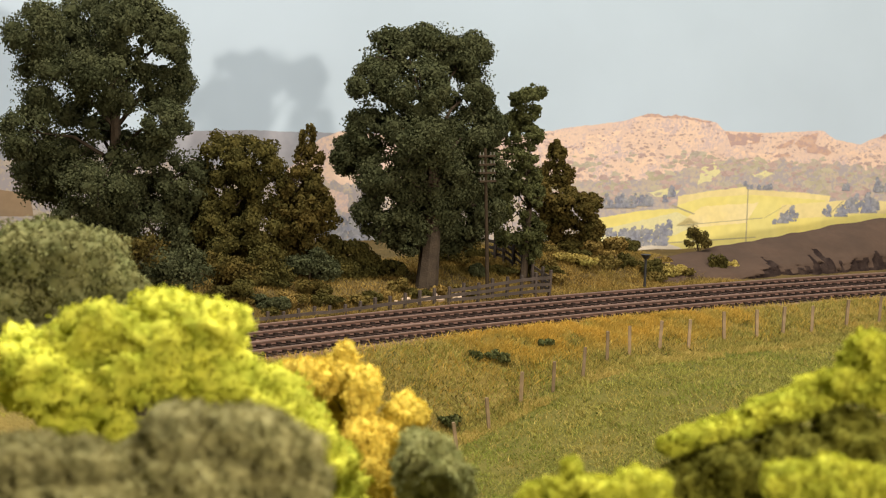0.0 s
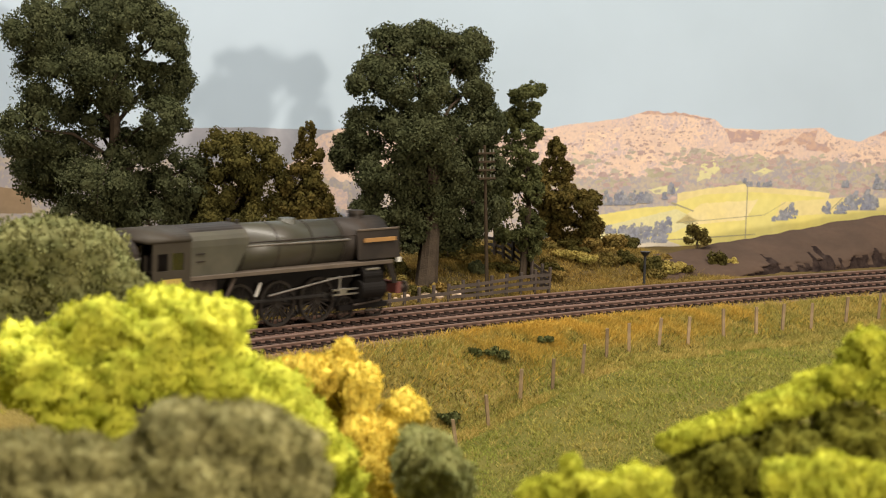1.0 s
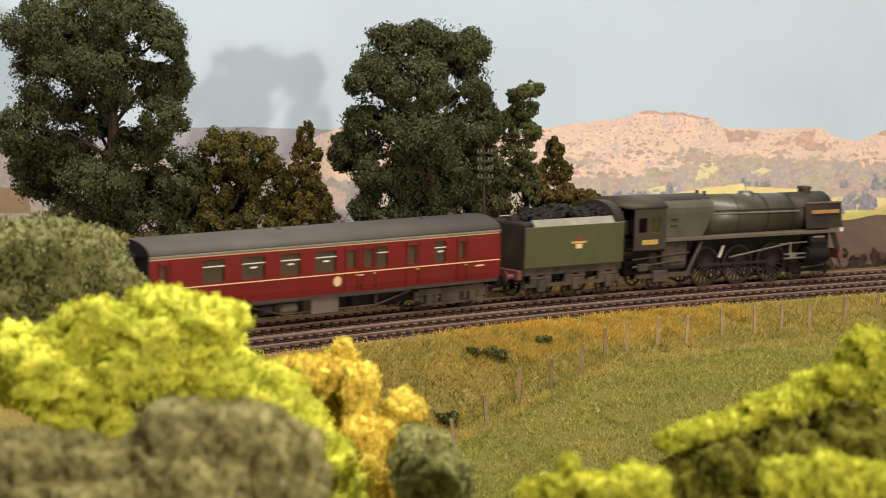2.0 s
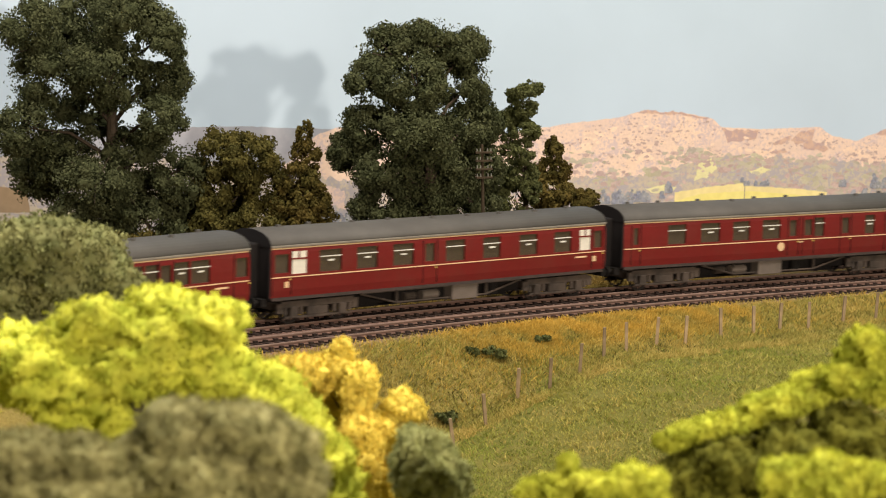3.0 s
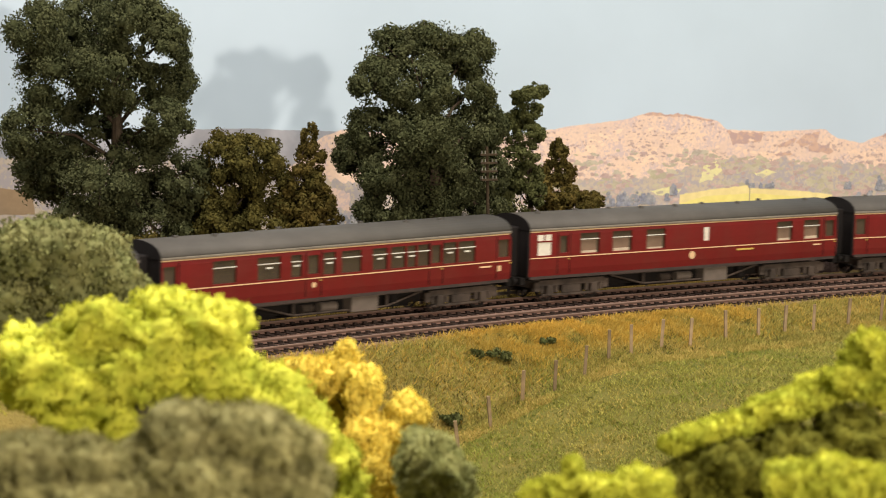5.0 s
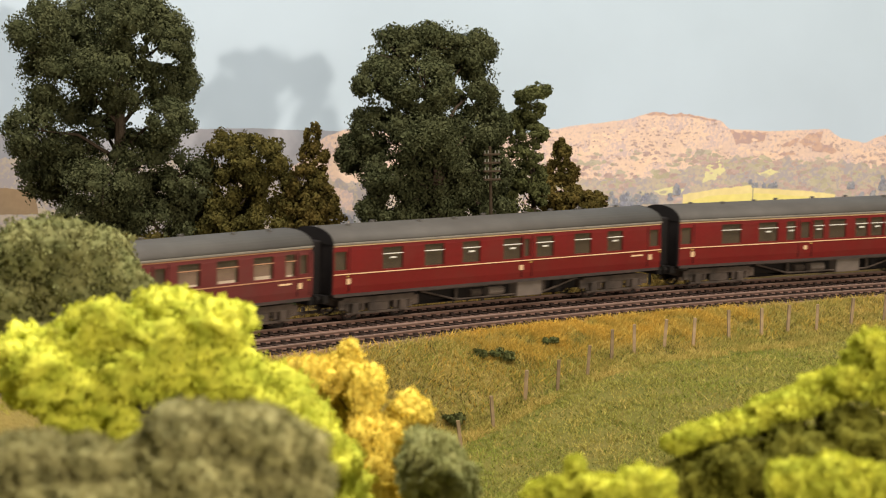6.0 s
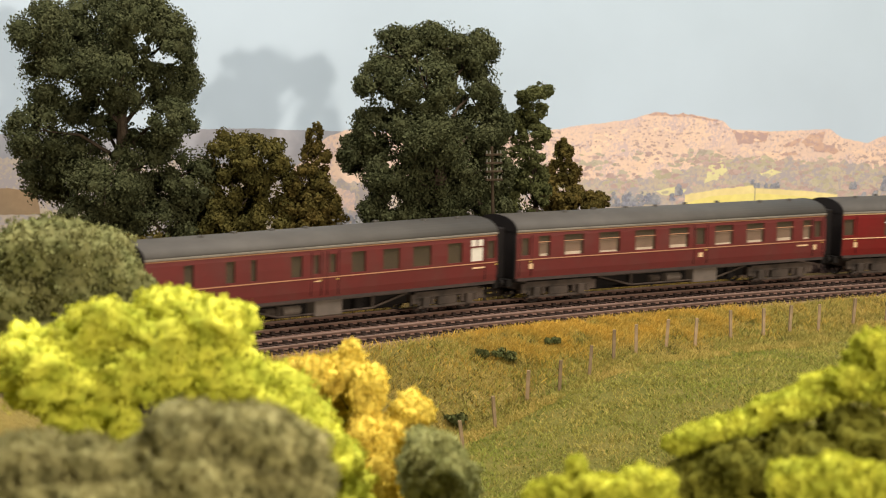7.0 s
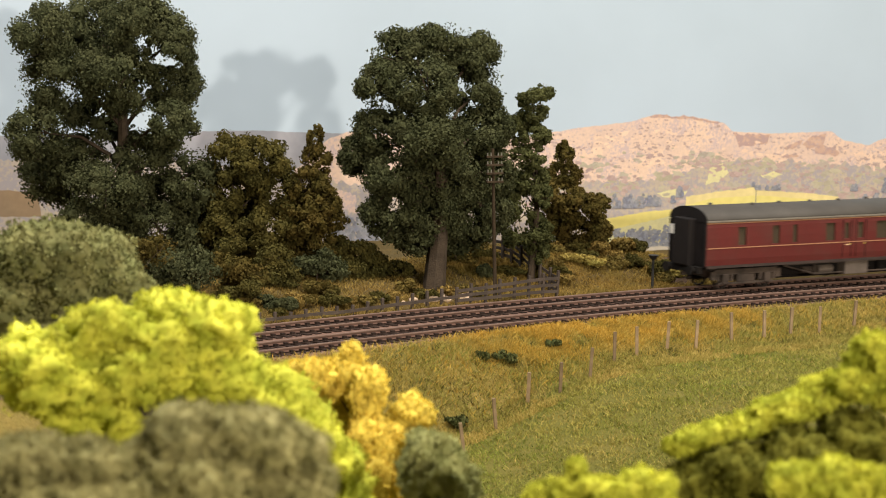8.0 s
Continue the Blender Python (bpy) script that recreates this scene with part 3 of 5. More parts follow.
    area = [l[3] * l[5] for l in full]
    for i in rnd.choice(len(full), n // 3, p=np.array(area) / sum(area)):
        l = full[i]
        d = Vector(rnd.normal(size=3)).normalized()
        k = swell(Vector((l[0] + d.x * l[3], l[1] + d.y * l[4], l[2] + d.z * l[5]))) * rnd.uniform(0.98, 1.07)
        r = size * rnd.uniform(0.6, 1.6)
        crumbs.append((l[0] + d.x * l[3] * k, l[1] + d.y * l[4] * k, l[2] + d.z * l[5] * k, r, r, r))
    put("crown", leaf_mesh("crown", crumbs, n, size, material, rnd, 0.3), t)
    return t


grown("broadleaf_tree", -15.17, 118.5, [(-3.38, 11.08, 1.58, 1.53), (-1.34, 11.4, 1.8, 1.67), (0.83, 11.71, 1.8, 1.53), (2.25, 10.88, 1.41, 1.53), (-2.58, 9.06, 1.92, 1.67), (-0.03, 9.4, 2.05, 1.8), (2.16, 8.96, 1.41, 1.53), (-3.59, 6.72, 1.53, 1.41), (-3.17, 4.41, 1.8, 1.41), (-1.27, 6.79, 1.8, 1.53), (2.57, 7.3, 1.15, 1.15), (1.32, 5.33, 1.92, 1.67), (-0.46, 4.24, 1.8, 1.41), (3.39, 4.61, 1.41, 1.53), (1.63, 2.49, 2.05, 1.53), (3.44, 2.29, 1.53, 1.53), (-2.01, 4.96, 1.53, 1.28), (0.62, 1.16, 1.53, 1.15), (2.7, 0.97, 1.41, 1.02), (-1.46, 2.65, 1.28, 1.15)],
      150000, 0.075, M_DEEP, "tall dark green broadleaf model tree behind the railway", seed=1,
      gaps=[(1.02, 10.74, 0.33), (1.7, 10.34, 0.39), (2.39, 10.08, 0.31), (0.58, 11.46, 0.16), (-1.79, 8.45, 0.25), (1.13, 8.8, 0.22), (-0.82, 7.59, 0.31), (-0.25, 7.02, 0.35), (-0.36, 6.0, 0.35), (2.62, 5.18, 0.31), (-1.94, 10.79, 0.16)])
grown("broadleaf_tree", -0.70, 118, [(-1.99, 10.69, 1.33, 1.15), (-0.21, 11.01, 1.54, 1.15), (1.48, 10.55, 1.23, 1.28, 2.0), (-2.71, 9.26, 1.08, 1.28), (-0.66, 9.2, 1.66, 1.41), (1.65, 8.89, 1.23, 1.41, 2.0), (-2.65, 7.21, 1.28, 1.28), (-0.6, 7.02, 1.79, 1.54), (1.84, 7.1, 1.41, 1.41, 2.0), (-3.64, 6.02, 0.97, 0.97), (-1.82, 5.18, 1.66, 1.28), (0.5, 5.0, 1.79, 1.54), (2.54, 5.32, 1.08, 1.28, 2.0), (-2.03, 3.36, 1.41, 1.28), (-0.22, 3.03, 1.54, 1.28), (1.59, 2.96, 1.41, 1.23, 2.0), (2.73, 7.38, 0.71, 1.03, 2.0), (2.6, 3.51, 0.9, 1.15, 2.0), (0.29, 4.16, 1.47, 1.27), (-0.88, 2.2, 0.98, 0.68), (0.68, 2.1, 1.08, 0.68, 2.0)],
      150000, 0.075, M_DEEP, "tall rounded dark green model tree beside the line", seed=2, deep=0.3,
      gaps=[(1.01, 9.41, 0.26), (1.36, 8.58, 0.29), (-2.45, 8.36, 0.39), (-2.12, 5.72, 0.22), (-1.86, 4.06, 0.2), (-0.05, 6.25, 0.13), (-0.63, 8.66, 0.16), (-1.17, 10.42, 0.14)])
grown("bushy_tree", -9.87, 117, [(-0.12, 5.7, 1.06, 1.01), (1.15, 5.74, 1.14, 0.96), (1.81, 4.62, 0.96, 1.14), (0.04, 4.05, 1.26, 1.26), (1.34, 2.81, 1.26, 1.26), (-0.04, 2.13, 1.14, 1.14), (1.12, 1.27, 1.26, 1.01), (-0.7, 3.26, 0.76, 1.01)], 46000, 0.078, M_OLIVE, "olive-brown bushy model tree behind the line", seed=3, reach=1.45)
grown("pointed_tree", -6.95, 118, [(0.68, 6.64, 0.31, 0.64), (0.71, 5.61, 0.56, 0.71), (0.35, 4.57, 0.82, 0.77), (1.01, 4.08, 0.71, 0.64), (1.41, 3.19, 0.77, 0.56), (0.26, 3.15, 0.89, 0.89), (0.03, 1.98, 0.97, 0.89), (0.8, 2.01, 0.77, 0.64), (-0.07, 0.94, 0.77, 0.71)], 22000, 0.085, M_RUST, "russet pointed model tree behind the line", seed=4, reach=1.45)
grown("shrub", -4.2, 119, [(-0.95, 1.66, 0.77, 0.64), (0.09, 1.43, 0.9, 0.72), (-0.54, 0.76, 1.03, 0.72), (0.88, 0.94, 0.72, 0.64), (1.8, 0.7, 0.77, 0.46), (-1.58, 0.99, 0.77, 0.77)], 14000, 0.085, M_OLIVE, "low olive-green shrub among the trees", "shrub", seed=5)
grown("slender_tree", 3.79, 121.5, [(0.24, 9.0, 0.48, 0.29), (-0.24, 8.71, 0.58, 0.48), (-0.2, 8.0, 0.58, 0.58), (0.02, 6.96, 0.63, 0.43), (-0.34, 6.02, 0.69, 0.52), (-0.17, 4.83, 0.79, 0.63), (-0.47, 3.63, 0.69, 0.69), (0.17, 2.46, 0.66, 0.69), (-0.95, 4.54, 0.58, 0.74), (0.38, 4.19, 0.47, 0.43), (-1.17, 7.17, 0.52, 0.66), (0.34, 1.52, 0.43, 0.52), (-1.02, 2.69, 0.52, 0.79)], 24000, 0.075, M_MID, "slender mid-green model tree with layered tufts", seed=6, stout=0.45, reach=1.45,
      gaps=[(-1.3, 6.83, 0.29), (-0.27, 3.91, 0.3), (-0.55, 2.84, 0.29), (-1.11, 5.58, 0.33)])
grown("conifer", 5.61, 127, [(-0.23, 5.63, 0.38, 0.6), (-0.19, 4.67, 0.71, 0.6), (-0.44, 3.69, 0.93, 0.71), (0.69, 3.17, 1.04, 0.55), (1.37, 3.33, 0.66, 0.38), (-0.53, 2.44, 0.88, 0.71), (0.73, 1.92, 1.1, 0.69), (1.55, 2.23, 0.55, 0.49), (0.35, 1.08, 0.93, 0.55)], 24000, 0.085, M_RUST, "dark russet-green spreading conifer model", seed=7, stout=0.7, reach=1.45)
# near the camera
grown("foam_tree", -7.66, 66, [(-0.99, 5.88, 1.0, 0.64), (0.59, 6.07, 1.14, 0.64), (1.89, 6.04, 0.86, 0.64), (-2.42, 4.81, 1.28, 0.78), (-0.25, 4.88, 1.28, 0.86), (1.48, 4.93, 1.28, 1.0), (2.94, 4.1, 1.07, 0.86), (-1.68, 3.95, 1.57, 0.75, 0.5), (4.28, 2.97, 0.78, 1.0), (-3.15, 5.08, 0.86, 0.57), (4.74, 1.95, 0.71, 0.86), (2.54, 2.91, 1.28, 1.14), (-0.66, 3.1, 1.43, 0.86, 0.6), (4.55, 2.5, 0.85, 1.0), (5.05, 1.5, 0.75, 0.9), (3.5, 3.5, 0.95, 0.95), (0.6, 5.5, 1.3, 0.7), (-1.6, 5.2, 1.2, 0.75)],
      80000, 0.042, M_LIME, "bright lime-green foam model tree in front", lump=1.0, core=0.86, inner=0.55, seed=8, deep=0.3)
grown("foam_tree", -12.07, 80, [(-0.02, 6.19, 1.21, 0.86), (1.03, 5.87, 1.21, 0.95), (-0.89, 5.99, 1.21, 0.86), (-1.05, 4.75, 1.04, 0.95), (0.53, 4.8, 1.38, 0.86), (1.91, 5.37, 0.78, 0.69), (2.36, 5.03, 0.61, 0.52), (-1.0, 3.7, 1.5, 1.0), (0.6, 3.6, 1.5, 1.0), (1.9, 4.2, 1.0, 0.9)], 32000, 0.065, M_OLIVEG, "muted olive-green foam model tree", lump=0.8, core=0.84, inner=0.55, seed=9, deep=0.3)
grown("foam_tree", -4.16, 50, [(-0.7, 6.11, 0.97, 0.65), (0.28, 6.26, 0.97, 0.59), (1.06, 5.95, 0.76, 0.65), (-0.47, 5.34, 1.3, 0.65), (0.97, 5.16, 0.97, 0.65), (-1.35, 5.64, 0.65, 0.65), (1.62, 5.29, 0.54, 0.54)], 30000, 0.042, M_GREYG, "grey-green foam model tree close to the viewer", lump=0.6, core=0.84, inner=0.55, seed=10, deep=0.3)
grown("foam_tree", -7.35, 48, [(-0.17, 5.98, 0.93, 0.52), (0.78, 6.01, 0.73, 0.47), (0.26, 5.35, 1.45, 0.52), (-0.8, 5.74, 0.62, 0.52)], 22000, 0.042, M_GREYG, "dull grey-green foam model tree with pinkish specks", lump=0.6, core=0.84, inner=0.55, seed=11, deep=0.3)
grown("foam_tree", -2.13, 74, [(-0.59, 4.0, 0.29, 0.35), (-0.74, 3.34, 0.8, 0.64), (-1.63, 3.39, 0.8, 0.56), (-0.08, 3.11, 0.56, 0.72), (-0.62, 2.35, 0.75, 0.8, 1.1), (0.12, 1.64, 0.72, 0.72, -0.6), (1.24, 2.42, 0.61, 0.45), (0.61, 1.57, 0.64, 0.64, -0.7), (-0.01, 0.64, 0.88, 0.8, -0.9), (-1.3, 2.5, 0.6, 0.64, 0.9), (0.81, 0.34, 0.64, 0.64, -0.9)], 56000, 0.04, M_YELLOW, "golden-yellow foam model tree", core=0.84, inner=0.55, seed=12, deep=0.35)
grown("foam_tree", -0.24, 64, [(-0.08, 3.31, 0.53, 0.48), (0.21, 2.75, 0.69, 0.62), (-0.34, 2.59, 0.48, 0.55), (0.51, 2.18, 0.62, 0.55)], 16000, 0.05, M_DKG, "small dark green foam model tree", core=0.84, inner=0.55, seed=13, deep=0.35)
grown("foam_tree", 8.61, 62, [(1.7, 6.4, 0.6, 0.55), (1.2, 5.66, 0.67, 0.46), (0.14, 5.12, 0.8, 0.33), (-0.92, 4.6, 0.8, 0.3), (-2.2, 4.24, 0.75, 0.28), (-2.8, 3.98, 0.45, 0.27), (2.03, 5.6, 0.67, 0.6), (0.7, 5.42, 0.7, 0.36), (-0.4, 4.9, 0.8, 0.3), (-1.6, 4.43, 0.8, 0.28), (1.5, 6.0, 0.6, 0.5)],
      60000, 0.04, M_LIME, "leaning lime-green foam model tree with a bright crest", core=0.8, inner=0.55, seed=14, deep=0.15)
# shade below the lime crest, put into a separate darker foam tree
grown("foam_tree", 8.55, 61.5, [(-1.43, 3.62, 1.0, 0.75), (-0.08, 3.95, 1.0, 0.85), (1.26, 4.4, 0.9, 0.85), (-2.22, 3.2, 0.9, 0.75), (-2.95, 3.0, 0.4, 0.6), (0.4, 3.1, 1.2, 0.9), (1.9, 3.6, 0.9, 0.9), (-1.0, 2.7, 1.2, 0.8)], 26000, 0.05, M_SHADE, "dark olive foam for the leaning tree's shaded underside, with bare brown twigs", core=0.78, inner=0.55, seed=24, deep=0.2)
grown("foam_tree", 7.97, 54, [(-0.5, 4.66, 0.58, 0.47), (0.32, 4.81, 0.64, 0.47), (1.15, 4.9, 0.58, 0.41), (-0.02, 4.44, 0.82, 0.47)], 16000, 0.048, M_LIME, "low lime-green foam model tree", core=0.84, inner=0.55, seed=15, deep=0.3)
grown("foam_tree", 3.27, 56, [(-0.34, 4.47, 0.22, 0.27), (-0.44, 4.03, 0.48, 0.36), (0.29, 4.12, 0.61, 0.36), (1.15, 4.14, 0.61, 0.42), (-1.05, 3.88, 0.42, 0.3), (0.8, 3.82, 0.85, 0.36)], 16000, 0.048, M_LIME, "small lime-green foam model tree with a raised tuft", core=0.84, inner=0.55, seed=16, deep=0.3)


# ---- fences, pole, bank ----
def field_fence():
    rnd = random.Random(5)
    f = thing("post_fence", label="weathered wooden post fence along the foot of the bank", category="fence")
    bm = fresh()
    box(bm, -0.066, 0.066, -0.06, 0.06, -0.4, 1.24, 0.015)
    bmesh.ops.scale(bm, vec=(S, S, S), verts=bm.verts)
    me = bpy.data.meshes.new("post")
    bm.to_mesh(me)
    bm.free()
    me.materials.append(M_WOOD)
    for i, (s, o) in enumerate([(-143.1, -10.9), (-140.3, -10.0), (-137.7, -9.3), (-136.1, -9.6), (-134.2, -9.5), (-132.2, -9.0), (-130.6, -8.8), (-128.4, -8.5), (-126.9, -8.8), (-124.1, -8.3), (-122.2, -8.5), (-120.5, -8.5), (-118.6, -8.5), (-116.0, -8.2), (-113.8, -8.2), (-111.6, -8.2), (-109.3, -8.2)]):
        p = arc(s, o)
        lean = -9 + 2 * i if i < 2 else rnd.uniform(-2, 3)
        put("post", me, f, "", (p.x, p.y, ground_z(p.x, p.y)), (rnd.uniform(-3, 3), lean, rnd.uniform(-20, 20)))


def rear_fence():
    f = thing("board_fence", label="dark wooden board fence beside the line, turning up the bank", category="fence")
    rnd = random.Random(6)
    spots = [arc(s, 2.5) for s in np.arange(-147, -124.4, 0.86)]
    n1 = len(spots)
    spots += [arc(-124.5 + 0.1 * k, 2.5 + 0.8 * k) for k in range(1, 8)]
    posts = []
    for i, p in enumerate(spots):
        h = 0.45 + 0.72 * min(1, max(0, (i - 12) / 13)) if i < n1 else 1.15
        z = ground_z(p.x, p.y)
        bm = fresh()
        box(bm, -0.06, 0.06, -0.06, 0.06, -0.3, h + rnd.uniform(-0.05, 0.08), 0.01)
        ob = part("post", bm, M_DARKWOOD, f)
        ob.matrix_basis = pose(p.x * S, p.y * S, z * S, rnd.uniform(-3, 3), rnd.uniform(-3, 3), 38)
        posts.append((p, z, h))
    for (p, z, h), (p2, z2, h2) in zip(posts, posts[1:]):
        for k in ((0.25, 0.5, 0.76) if h > 0.8 else (0.45,)):
            bm = fresh()
            a, b = Vector((p.x, p.y, z + h * k)), Vector((p2.x, p2.y, z2 + h2 * k))
            d = (b - a).normalized()
            side = Vector((d.y, -d.x, 0)) * 0.06
            up = Vector((0, 0, 0.07))
            vs = [bm.verts.new(q) for q in (a + side - up, b + side - up, b + side + up, a + side + up, a + side * 1.6 - up, b + side * 1.6 - up, b + side * 1.6 + up, a + side * 1.6 + up)]
            for q in ((0, 3, 2, 1), (4, 5, 6, 7), (3, 7, 6, 2), (0, 1, 5, 4), (0, 4, 7, 3), (1, 2, 6, 5)):
                bm.faces.new([vs[j] for j in q])
            part("board", bm, M_DARKWOOD, f)


def telegraph_pole():
    p = arc(-128.0, 2.9)
    t = thing("telegraph_pole", (p.x, p.y, -0.2), 34, "brown wooden telegraph pole with four insulator arms", "telegraph pole")
    part("pole", rod(fresh(), (0, 0, -0.2), (-0.42, 0, 6.8), 0.095, 0.065, 10), M_POLE, t)
    for k in range(4):
        z = 6.45 - 0.38 * k
        x = -0.42 * z / 6.8
        part("cross_arm", box(fresh(), x - 0.45, x + 0.45, -0.19, -0.08, z - 0.045, z + 0.045, 0.01), M_POLE, t)
        for j in (-0.38, -0.2, 0.2, 0.38):
            bm = rod(fresh(), (x + j, -0.13, z + 0.05), (x + j, -0.13, z + 0.18), 0.04, 0.03, 8)
            part("insulator", bm, M_INSUL, t, "pale ceramic insulator")


def line_lamp():
    p = arc(-118.7, 2.5)
    t = thing("lineside_post", (p.x, p.y, -0.3), 0, "short black lineside post with a flared cap", "post")
    part("post", rod(fresh(), (0, 0, 0), (0, 0, 1.4), 0.07, 0.06, 10), M_BLACK, t)
    part("cap", rod(fresh(), (0, 0, 1.38), (0, 0, 1.62), 0.07, 0.26, 12), M_BLACK, t)


def brown_bank():
    """Bare brown plaster hill behind the line."""
    verts, faces = [], []
    ns, no = 340, 26

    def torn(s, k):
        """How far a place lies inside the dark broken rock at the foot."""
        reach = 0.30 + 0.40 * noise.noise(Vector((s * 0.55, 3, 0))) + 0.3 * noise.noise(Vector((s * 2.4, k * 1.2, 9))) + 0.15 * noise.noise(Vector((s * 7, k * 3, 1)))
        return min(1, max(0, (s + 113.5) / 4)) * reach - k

    for i in range(ns):
        s = -117.5 + i * 0.2
        h = 0.55 + 1.35 * min(1.6, max(0, (s + 114) / 13.0)) + 0.12 * noise.noise(Vector((s * 0.5, 0, 0)))
        h *= min(1, max(0.05, (s + 118) / 3))
        for j in range(no):
            k = j / (no - 1)
            steep, rest = min(1, k / 0.4), max(0, (k - 0.4) / 0.6)
            o = 3.0 + 0.5 * steep + 2.9 * rest + 0.25 * noise.noise(Vector((s * 0.4, k * 2, 4)))
            z = -0.45 + (h + 0.45) * (0.42 * steep + 0.58 * (1 - (1 - rest) ** 1.6)) + 0.1 * noise.noise(Vector((s * 0.9, k * 3, 8)))
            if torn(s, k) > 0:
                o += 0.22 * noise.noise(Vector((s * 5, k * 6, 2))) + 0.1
            verts.append(tuple(arc(s, o, z)))
        for z in (h - 0.8, -0.6):
            verts.append(tuple(arc(s, 8.5 if z > -0.5 else 9.5, z)))
    n = no + 2
    for i in range(ns - 1):
        for j in range(n - 1):
            faces.append((i * n + j, (i + 1) * n + j, (i + 1) * n + j + 1, i * n + j + 1))
    me = mesh_of("plaster_bank", verts, faces, M_HILL, True)
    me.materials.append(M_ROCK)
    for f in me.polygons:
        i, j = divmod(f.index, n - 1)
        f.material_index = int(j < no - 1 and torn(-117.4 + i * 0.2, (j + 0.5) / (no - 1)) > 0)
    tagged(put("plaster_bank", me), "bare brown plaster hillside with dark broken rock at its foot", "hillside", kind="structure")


M_POLE = mat("creosoted_pole", (0.065, 0.047, 0.03), (0.042, 0.031, 0.021), 0.5, 0.9, bump=0.02, spec=0.1)
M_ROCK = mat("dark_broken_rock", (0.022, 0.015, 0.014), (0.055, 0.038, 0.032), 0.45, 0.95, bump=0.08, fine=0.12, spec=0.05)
M_STONE = mat("pale_stone", (0.62, 0.46, 0.33), (0.5, 0.37, 0.26), 0.3, 0.9, bump=0.03)
M_SEDGE = leafy("leaf_sedge", (0.20, 0.145, 0.042), (0.125, 0.108, 0.034), 0.8, vary=0.16)
M_DKLEAF = leafy("leaf_weed", (0.085, 0.10, 0.035), (0.12, 0.125, 0.045), 0.5)
M_INSUL = mat("ceramic", (0.11, 0.10, 0.075), None, 0.2, 0.4)
M_BLACK = mat("black_paint", (0.02, 0.02, 0.02), None, 0.3, 0.6)
field_fence()
rear_fence()
telegraph_pole()
line_lamp()
brown_bank()


# ---- grass, weeds, stones ----
def blades(name, spots, h, wide, material, label, seed, loose=0.8):
    rnd = np.random.default_rng(seed)
    p = np.array(spots)
    n = len(p)
    a = rnd.uniform(0, math.tau, n)
    hh = h * rnd.uniform(0.45, 1.25, n)
    lean = rnd.normal(size=(n, 2)) * loose * hh[:, None]
    side = np.stack([np.cos(a), np.sin(a)], 1) * (wide * rnd.uniform(0.6, 1.3, n))[:, None]
    v = np.zeros((n, 3, 3))
    v[:, 0, :2], v[:, 1, :2], v[:, 2, :2] = p[:, :2] - side, p[:, :2] + side, p[:, :2] + lean
    v[:, 0, 2] = v[:, 1, 2] = p[:, 2] - 0.02
    v[:, 2, 2] = p[:, 2] + hh
    me = bpy.data.meshes.new(name)
    me.vertices.add(3 * n)
    me.vertices.foreach_set("co", (v.reshape(-1) * S).astype(np.float32))
    me.loops.add(3 * n)
    me.loops.foreach_set("vertex_index", np.arange(3 * n, dtype=np.int32))
    me.polygons.add(n)
    me.polygons.foreach_set("loop_start", np.arange(0, 3 * n, 3, dtype=np.int32))
    me.materials.append(material)
    me.update(calc_edges=True)
    tagged(put(name, me), label, "grass", kind="stuff")


def sow(n, s0, s1, o0, o1, seed, clump=0.0, share=None):
    rnd = np.random.default_rng(seed)
    out = []
    while len(out) < n:
        s, o = rnd.uniform(s0, s1), rnd.uniform(o0, o1)
        if share and rnd.random() > share(s, o):
            continue
        q = arc(s, o)
        if clump and noise.noise(Vector((q.x * 0.8, q.y * 0.8, seed))) + 0.5 * noise.noise(Vector((q.x * 2.5, q.y * 2.5, seed))) < rnd.uniform(-0.6, clump):
            continue
        out.append((q.x, q.y, ground_z(q.x, q.y)))
    return out


def golden(s, o):
    """The dry, golden stretch along the top of the bank."""
    along = max(0.0, 1 - abs((s + 129) / 9.5) ** 2.5)
    return 0.05 + 0.95 * along * min(1, max(0, (o + 8.3) / 1.8))


def clear_of_hill(s, o):
    return float(s < -113.2 + 0.8 * math.sin(o * 3))


def sunny_rear(s, o):
    return clear_of_hill(s, o) * (0.2 if s < -127 else 1.0)


def lush(s, o):
    return min(1.0, 0.25 + max(0.0, (-8.0 - o) / 2.2))


blades("meadow_grass", sow(150000, -158, -106, -34, -7.6, 1, 0.2, lush), 0.12, 0.026, M_BLADE_G, "short green meadow grass with dry tips", 1, 0.9)
blades("meadow_straw", sow(30000, -158, -106, -34, -8.6, 2, 0.7), 0.17, 0.02, M_BLADE_O, "dry stalks in the meadow", 2, 0.9)
blades("bank_straw_grass", sow(36000, -156, -102, -9.0, -4.9, 3, 0.3, golden), 0.22, 0.022, M_BLADE_Y, "golden dry grass on top of the railway bank", 3)
blades("bank_rough_grass", sow(90000, -156, -102, -10.4, -5.0, 4, 0.2), 0.17, 0.02, M_BLADE_O, "rough olive grass on the railway bank", 4)
blades("bank_green_grass", sow(36000, -156, -102, -9.6, -5.2, 7, 0.5), 0.15, 0.018, M_BLADE_G, "green tufts on the railway bank", 7)
blades("bank_dark_grass", sow(15000, -156, -102, -9.6, -5.3, 8, 1.3), 0.17, 0.03, M_BLADE_D, "dark brown-green tufts on the railway bank", 8)
blades("meadow_dark_grass", sow(30000, -158, -112, -34, -9.0, 9, 1.0), 0.10, 0.03, M_BLADE_M, "deep green tufts in the meadow", 9, 0.9)
blades("rear_straw_grass", sow(26000, -150, -106, 2.2, 10.0, 5, 0.5, sunny_rear), 0.2, 0.022, M_BLADE_A, "yellowing grass behind the line", 5)
